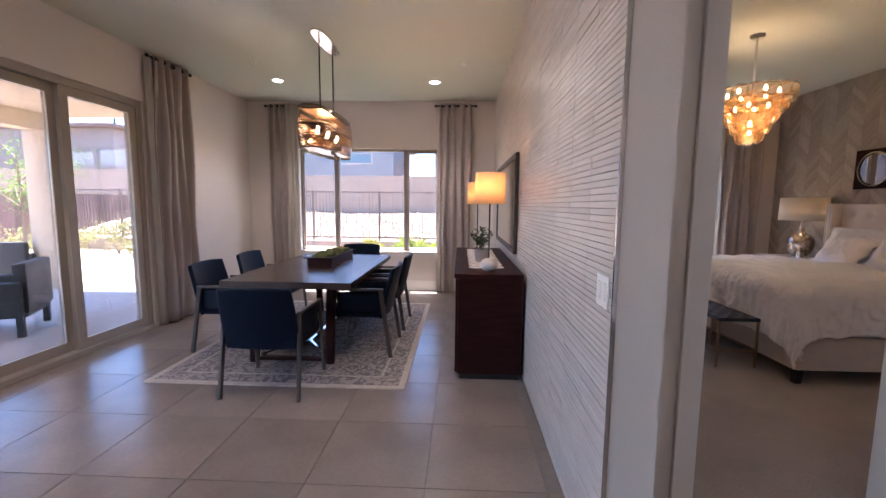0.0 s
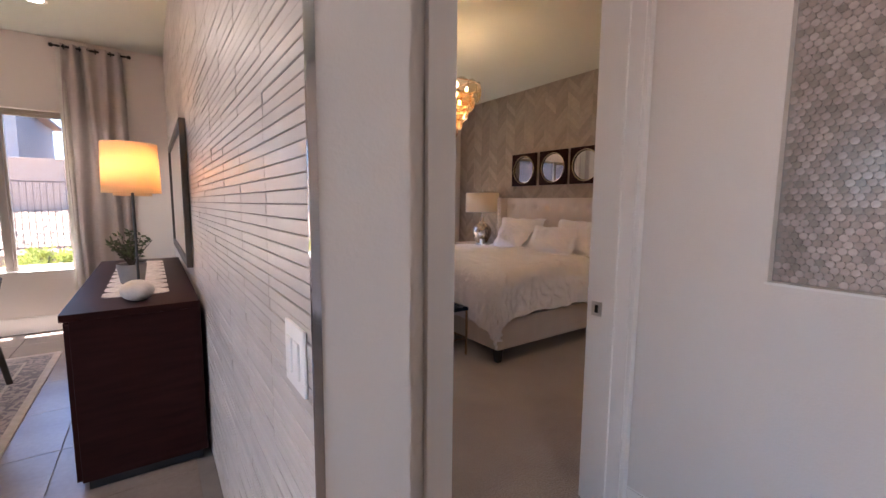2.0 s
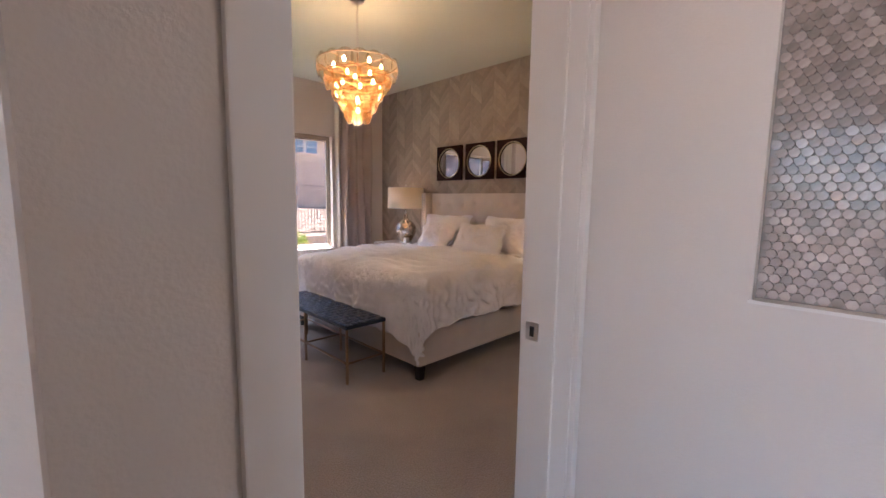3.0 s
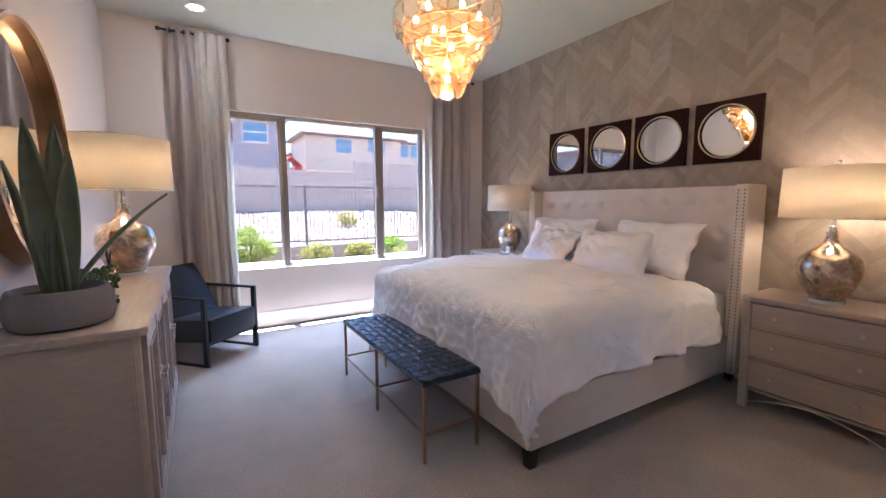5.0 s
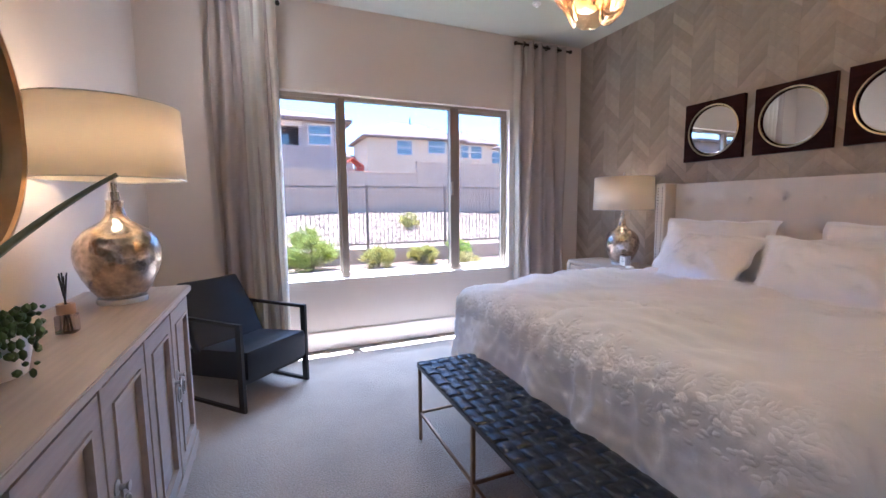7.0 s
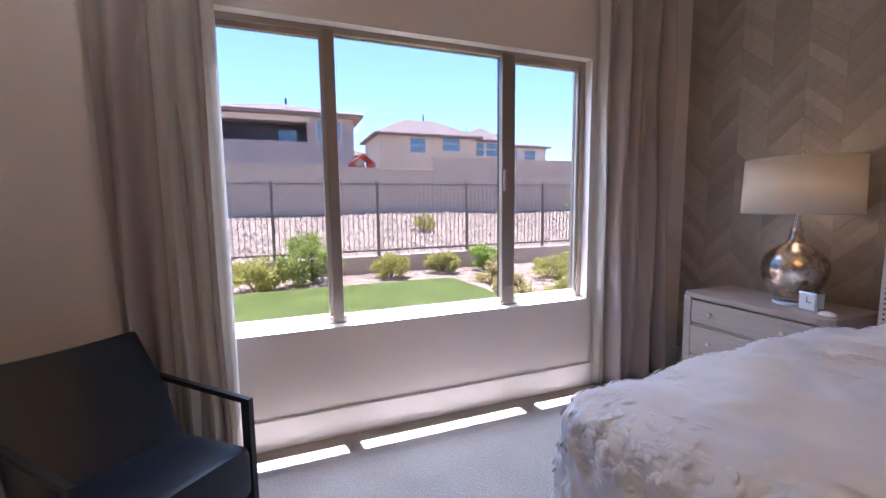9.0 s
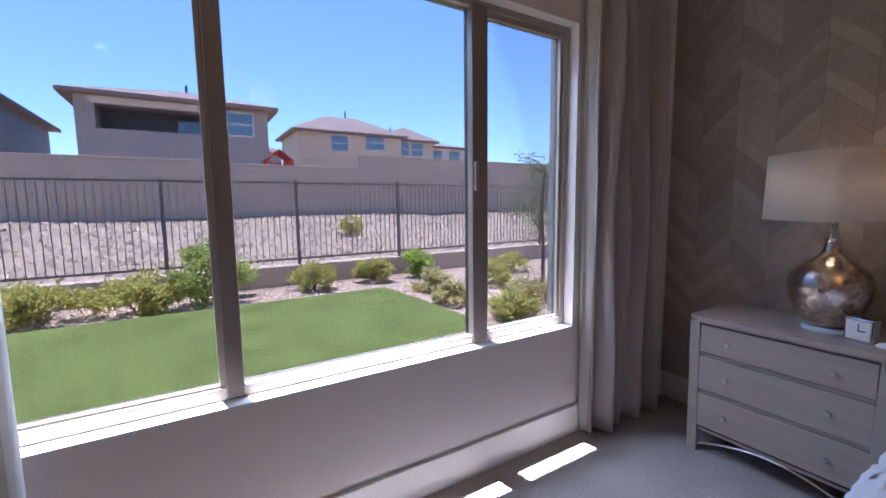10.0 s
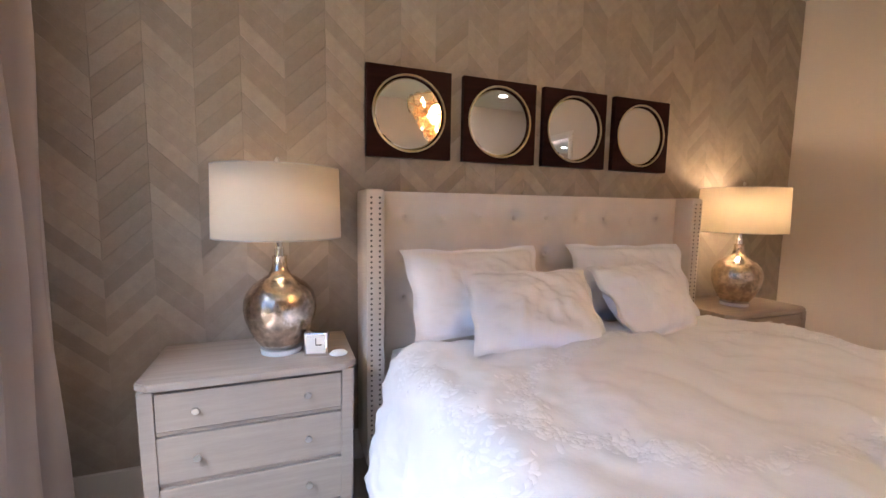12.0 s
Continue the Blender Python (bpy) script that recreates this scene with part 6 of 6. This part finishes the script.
bar(bm, (0, 0.4, 2.42), (0.4, 0.4, 2.75), 0.9, 0.06)
bar(bm, (0.8, 0.4, 2.42), (0.4, 0.4, 2.75), 0.9, 0.06)
part("roof", bm, RED, pf)
bm = bmesh.new()
bar(bm, (0.8, 0.4, 2.2), (2.4, 0.4, 2.12), 0.12, 0.12)
part("swing_beam", bm, RED, pf)

# covered patio outside the slider
structure("patio_slab", boxes((XP - 5.2, XP - 0.2, -3.4, 7.4, GZ - 0.05, -0.05), bevel=0.01), CONCRETE, "plain concrete patio slab", "patio")
structure("patio_roof", boxes((XP - 3.6, XP - 0.2, -3.4, 7.58, 2.82, 3.05), (XP - 3.6, XP - 3.3, -3.4, 7.58, 2.55, 2.82)), STUCCO_T, "tan stucco patio cover with a beam", "patio cover")
structure("patio_column", boxes((XP - 3.65, XP - 3.25, 7.2, 7.6, -0.05, 2.55)), STUCCO_T, "square stucco patio column", "column")
WICKER = paint("black_wicker", (0.02, 0.018, 0.017), 0.6, var=0.2, scale=60, bump=0.8, bscale=90)
pc = empty("patio_chair", pose(-4.25, 4.95, -0.05, 0, 0, -60), "black wicker patio armchair with dark cushions", "patio chair", "patio chairs")
for x in (-0.36, 0.36):
    for y in (-0.34, 0.34):
        part("leg", boxes((x - 0.03, x + 0.03, y - 0.03, y + 0.03, 0, 0.25)), WICKER, pc)
    part("armrest", boxes((x - 0.06, x + 0.06, -0.38, 0.38, 0.22, 0.60), bevel=0.02), WICKER, pc)
part("seat_frame", boxes((-0.3, 0.3, -0.38, 0.38, 0.2, 0.3), bevel=0.01), WICKER, pc)
part("cushion", boxes((-0.29, 0.29, -0.36, 0.30, 0.3, 0.43), bevel=0.04), BLACK_LEATHER, pc, smooth=True)
part("backrest", boxes((-0.36, 0.36, 0.30, 0.42, 0.25, 0.80), bevel=0.03), WICKER, pc, smooth=True)
copy_thing(pc, pose(-6.6, 7.3, -0.05, 0, 0, 200))

# ---- pieces: floor tiles ----
tile_bm = bmesh.new()
box(tile_bm, -0.3055, 0.3055, -0.3055, 0.3055, -0.006, 0.0, bevel=0.0015, seg=1)
tile_me = finish("tile", tile_bm, PORCELAIN)
P = 0.615
for i in range(-6, 5):
    for j in range(-10, 8):
        cx, cy = 0.785 + P * (i + 0.5), 2.60 + P * (j + 0.5)
        ex = XT if cy > 2.0 else XH
        if cx - 0.3 > ex or cx + 0.3 < XP or cy - 0.3 > YN or cy + 0.3 < YB or (cx > 1.4 and cy > 2.35):
            continue
        o = new("tile", tile_me)
        o.parent, o.location = floor_dining, (cx, cy, 0.0)

# ---- pieces: strip mosaic of the dining wall ----
mosaic = structure("wall_mosaic", boxes((XT + 0.006, XT + 0.012, YE + 0.002, YN, 0, H)), DARK_GROUT, "grey stone strip mosaic with dark joints", "mosaic")
RH, RL = 0.0262, 0.305
strip_bm = bmesh.new()
box(strip_bm, -0.006, 0.006, 0.001, RL - 0.001, 0.0012, RH - 0.0014, bevel=0.0012, seg=1)
strip_me = finish("strip", strip_bm, STONE_STRIP)
rest_v, rest_f = [], []
rng = random.Random(77)
n_rows, n_cols = int(H / RH), int((YN - YE - 0.006) / RL) + 1
for j in range(n_rows):
    for i in range(n_cols):
        y, z = YE + 0.006 + i * RL, j * RH
        near = i < 4 and 0.85 < z < 2.15 and y < 3.2
        dx = rng.uniform(-0.0012, 0.0012)
        if near and len(mosaic.children) < 300:
            o = new("strip", strip_me)
            o.parent, o.location = mosaic, (XT + 0.006 + dx, y, z)
        else:
            k = len(rest_v)
            y1 = min(y + RL - 0.001, YN)
            tl = rng.uniform(-0.0008, 0.0008)
            for a, b, c in ((0, y + 0.001, z + 0.0012), (0, y1, z + 0.0012), (0, y1, z + RH - 0.0014), (0, y + 0.001, z + RH - 0.0014)):
                rest_v.append((XT + 0.007 + dx, b, c))
                rest_v.append((XT + dx + (tl if c > z + 0.01 else -tl), b, c))
            rest_f += [(k + 1, k + 3, k + 5, k + 7), (k, k + 2, k + 3, k + 1), (k + 2, k + 4, k + 5, k + 3), (k + 4, k + 6, k + 7, k + 5), (k + 6, k, k + 1, k + 7)]
me = bpy.data.meshes.new("strips")
me.from_pydata(rest_v, [], rest_f)
me.materials.append(STONE_REST)
o = new("strips", me)
o.parent = mosaic
tagged(o, "grey stone strips", kind="stuff")
tagged(part("edge_trim", boxes((XT - 0.003, XT + 0.012, YE - 0.004, YE + 0.004, 0, H)), CHROME, mosaic), "thin polished metal edge trim")

# ---- pieces: hexagon mosaic of the niche ----
niche = structure("niche_mosaic", boxes((XH + 0.044, XH + 0.05, NY0, NY1, NZ0, NZ1)), DARK_GROUT, "glossy taupe hexagon glass mosaic in the niche", "mosaic")
HR = 0.0130
hex_bm = bmesh.new()
bmesh.ops.create_cone(hex_bm, cap_ends=True, segments=6, radius1=HR, radius2=HR * 0.94, depth=0.003, matrix=Matrix.Rotation(radians(-90), 4, "Y"))
hex_me = finish("hexagon", hex_bm, HEX)
corners = [v.co.copy() for v in hex_me.vertices]
faces = [tuple(f.vertices) for f in hex_me.polygons]
rng = random.Random(78)
hex_v, hex_f = [], []
sy, sz, j, n = HR * 1.80, HR * 1.56, 0, 0
z = NZ0 + HR
while z < NZ1 - HR * 0.5:
    y = NY1 - HR * 0.9 - (sy / 2 if j % 2 else 0)
    while y > NY0 + HR * 0.8:
        m = Matrix.Translation((XH + 0.0430, y, z)) @ Matrix.Rotation(rng.uniform(-0.022, 0.022), 4, "Z") @ Matrix.Rotation(rng.uniform(-0.022, 0.022), 4, "Y")
        if n < 300 and y > 1.55 and 1.35 < z < 1.85:
            o = new("hexagon", hex_me)
            o.parent, o.matrix_local = niche, m
            n += 1
        else:
            k = len(hex_v)
            hex_v += [m @ c for c in corners]
            hex_f += [tuple(k + i for i in f) for f in faces]
        y -= sy
    z += sz
    j += 1
me = bpy.data.meshes.new("hexagons")
me.from_pydata(hex_v, [], hex_f)
me.materials.append(HEX_REST)
o = new("hexagons", me)
o.parent = niche
tagged(o, "glossy taupe hexagons", kind="stuff")
for r in ((XH - 0.004, XH + 0.0, NY0 - 0.008, NY1 + 0.008, NZ0 - 0.008, NZ0),):
    part("niche_trim", boxes(r), TRIM, niche)

# ---- pieces: chevron planks of the accent wall ----
accent = structure("accent_wall_planks", boxes((XE + 0.004, XE + 0.01, YS, YN, 0, H)), CHEVRON_REST, "chevron wall of washed grey-brown wood planks", "wall panelling")
NC = 25
cw = (YN - YS) / NC
pitch = 0.086
planks = []
# rising planks take the lit tone, falling planks the shaded copy
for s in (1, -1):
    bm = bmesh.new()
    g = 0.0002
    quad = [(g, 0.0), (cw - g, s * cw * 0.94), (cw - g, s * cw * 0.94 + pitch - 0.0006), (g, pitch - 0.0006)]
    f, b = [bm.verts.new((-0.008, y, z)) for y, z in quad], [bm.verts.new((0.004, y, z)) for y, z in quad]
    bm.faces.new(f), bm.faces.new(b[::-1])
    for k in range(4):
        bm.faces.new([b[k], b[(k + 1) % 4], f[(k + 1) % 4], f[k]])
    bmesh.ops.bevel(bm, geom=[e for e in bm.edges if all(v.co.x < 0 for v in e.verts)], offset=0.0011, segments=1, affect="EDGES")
    planks.append(finish("plank", bm, CHEVRON if s > 0 else CHEVRON_SHADED))
rng = random.Random(79)
low_v, low_f = [], []
for i in reversed(range(NC)):
    s = i % 2
    z = -0.40 if s == 0 else -0.40 + cw * 0.94
    while z < H + (0.0 if s == 0 else 0.26):
        o_x = XE + 0.003 + rng.uniform(-0.001, 0.001)
        y = YS + i * cw
        zt = z + (cw * 0.94 + pitch if s == 0 else pitch)
        if zt > 1.35 and len(accent.children) < 300:
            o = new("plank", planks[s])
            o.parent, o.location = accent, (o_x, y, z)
        elif zt > -0.05:
            k, sl = len(low_v), (cw * 0.94 if s == 0 else -cw * 0.94)
            low_v += [(o_x - 0.008, y + 0.0005, z), (o_x - 0.008, y + cw - 0.0005, z + sl), (o_x - 0.008, y + cw - 0.0005, z + sl + pitch - 0.0018), (o_x - 0.008, y + 0.0005, z + pitch - 0.0018)]
            low_f.append((k, k + 1, k + 2, k + 3))
        z += pitch
me = bpy.data.meshes.new("low_planks")
me.from_pydata(low_v, [], low_f)
me.materials.append(CHEVRON_REST)
o = new("low_planks", me)
o.parent = accent
tagged(o, "planks behind the furniture", kind="stuff")
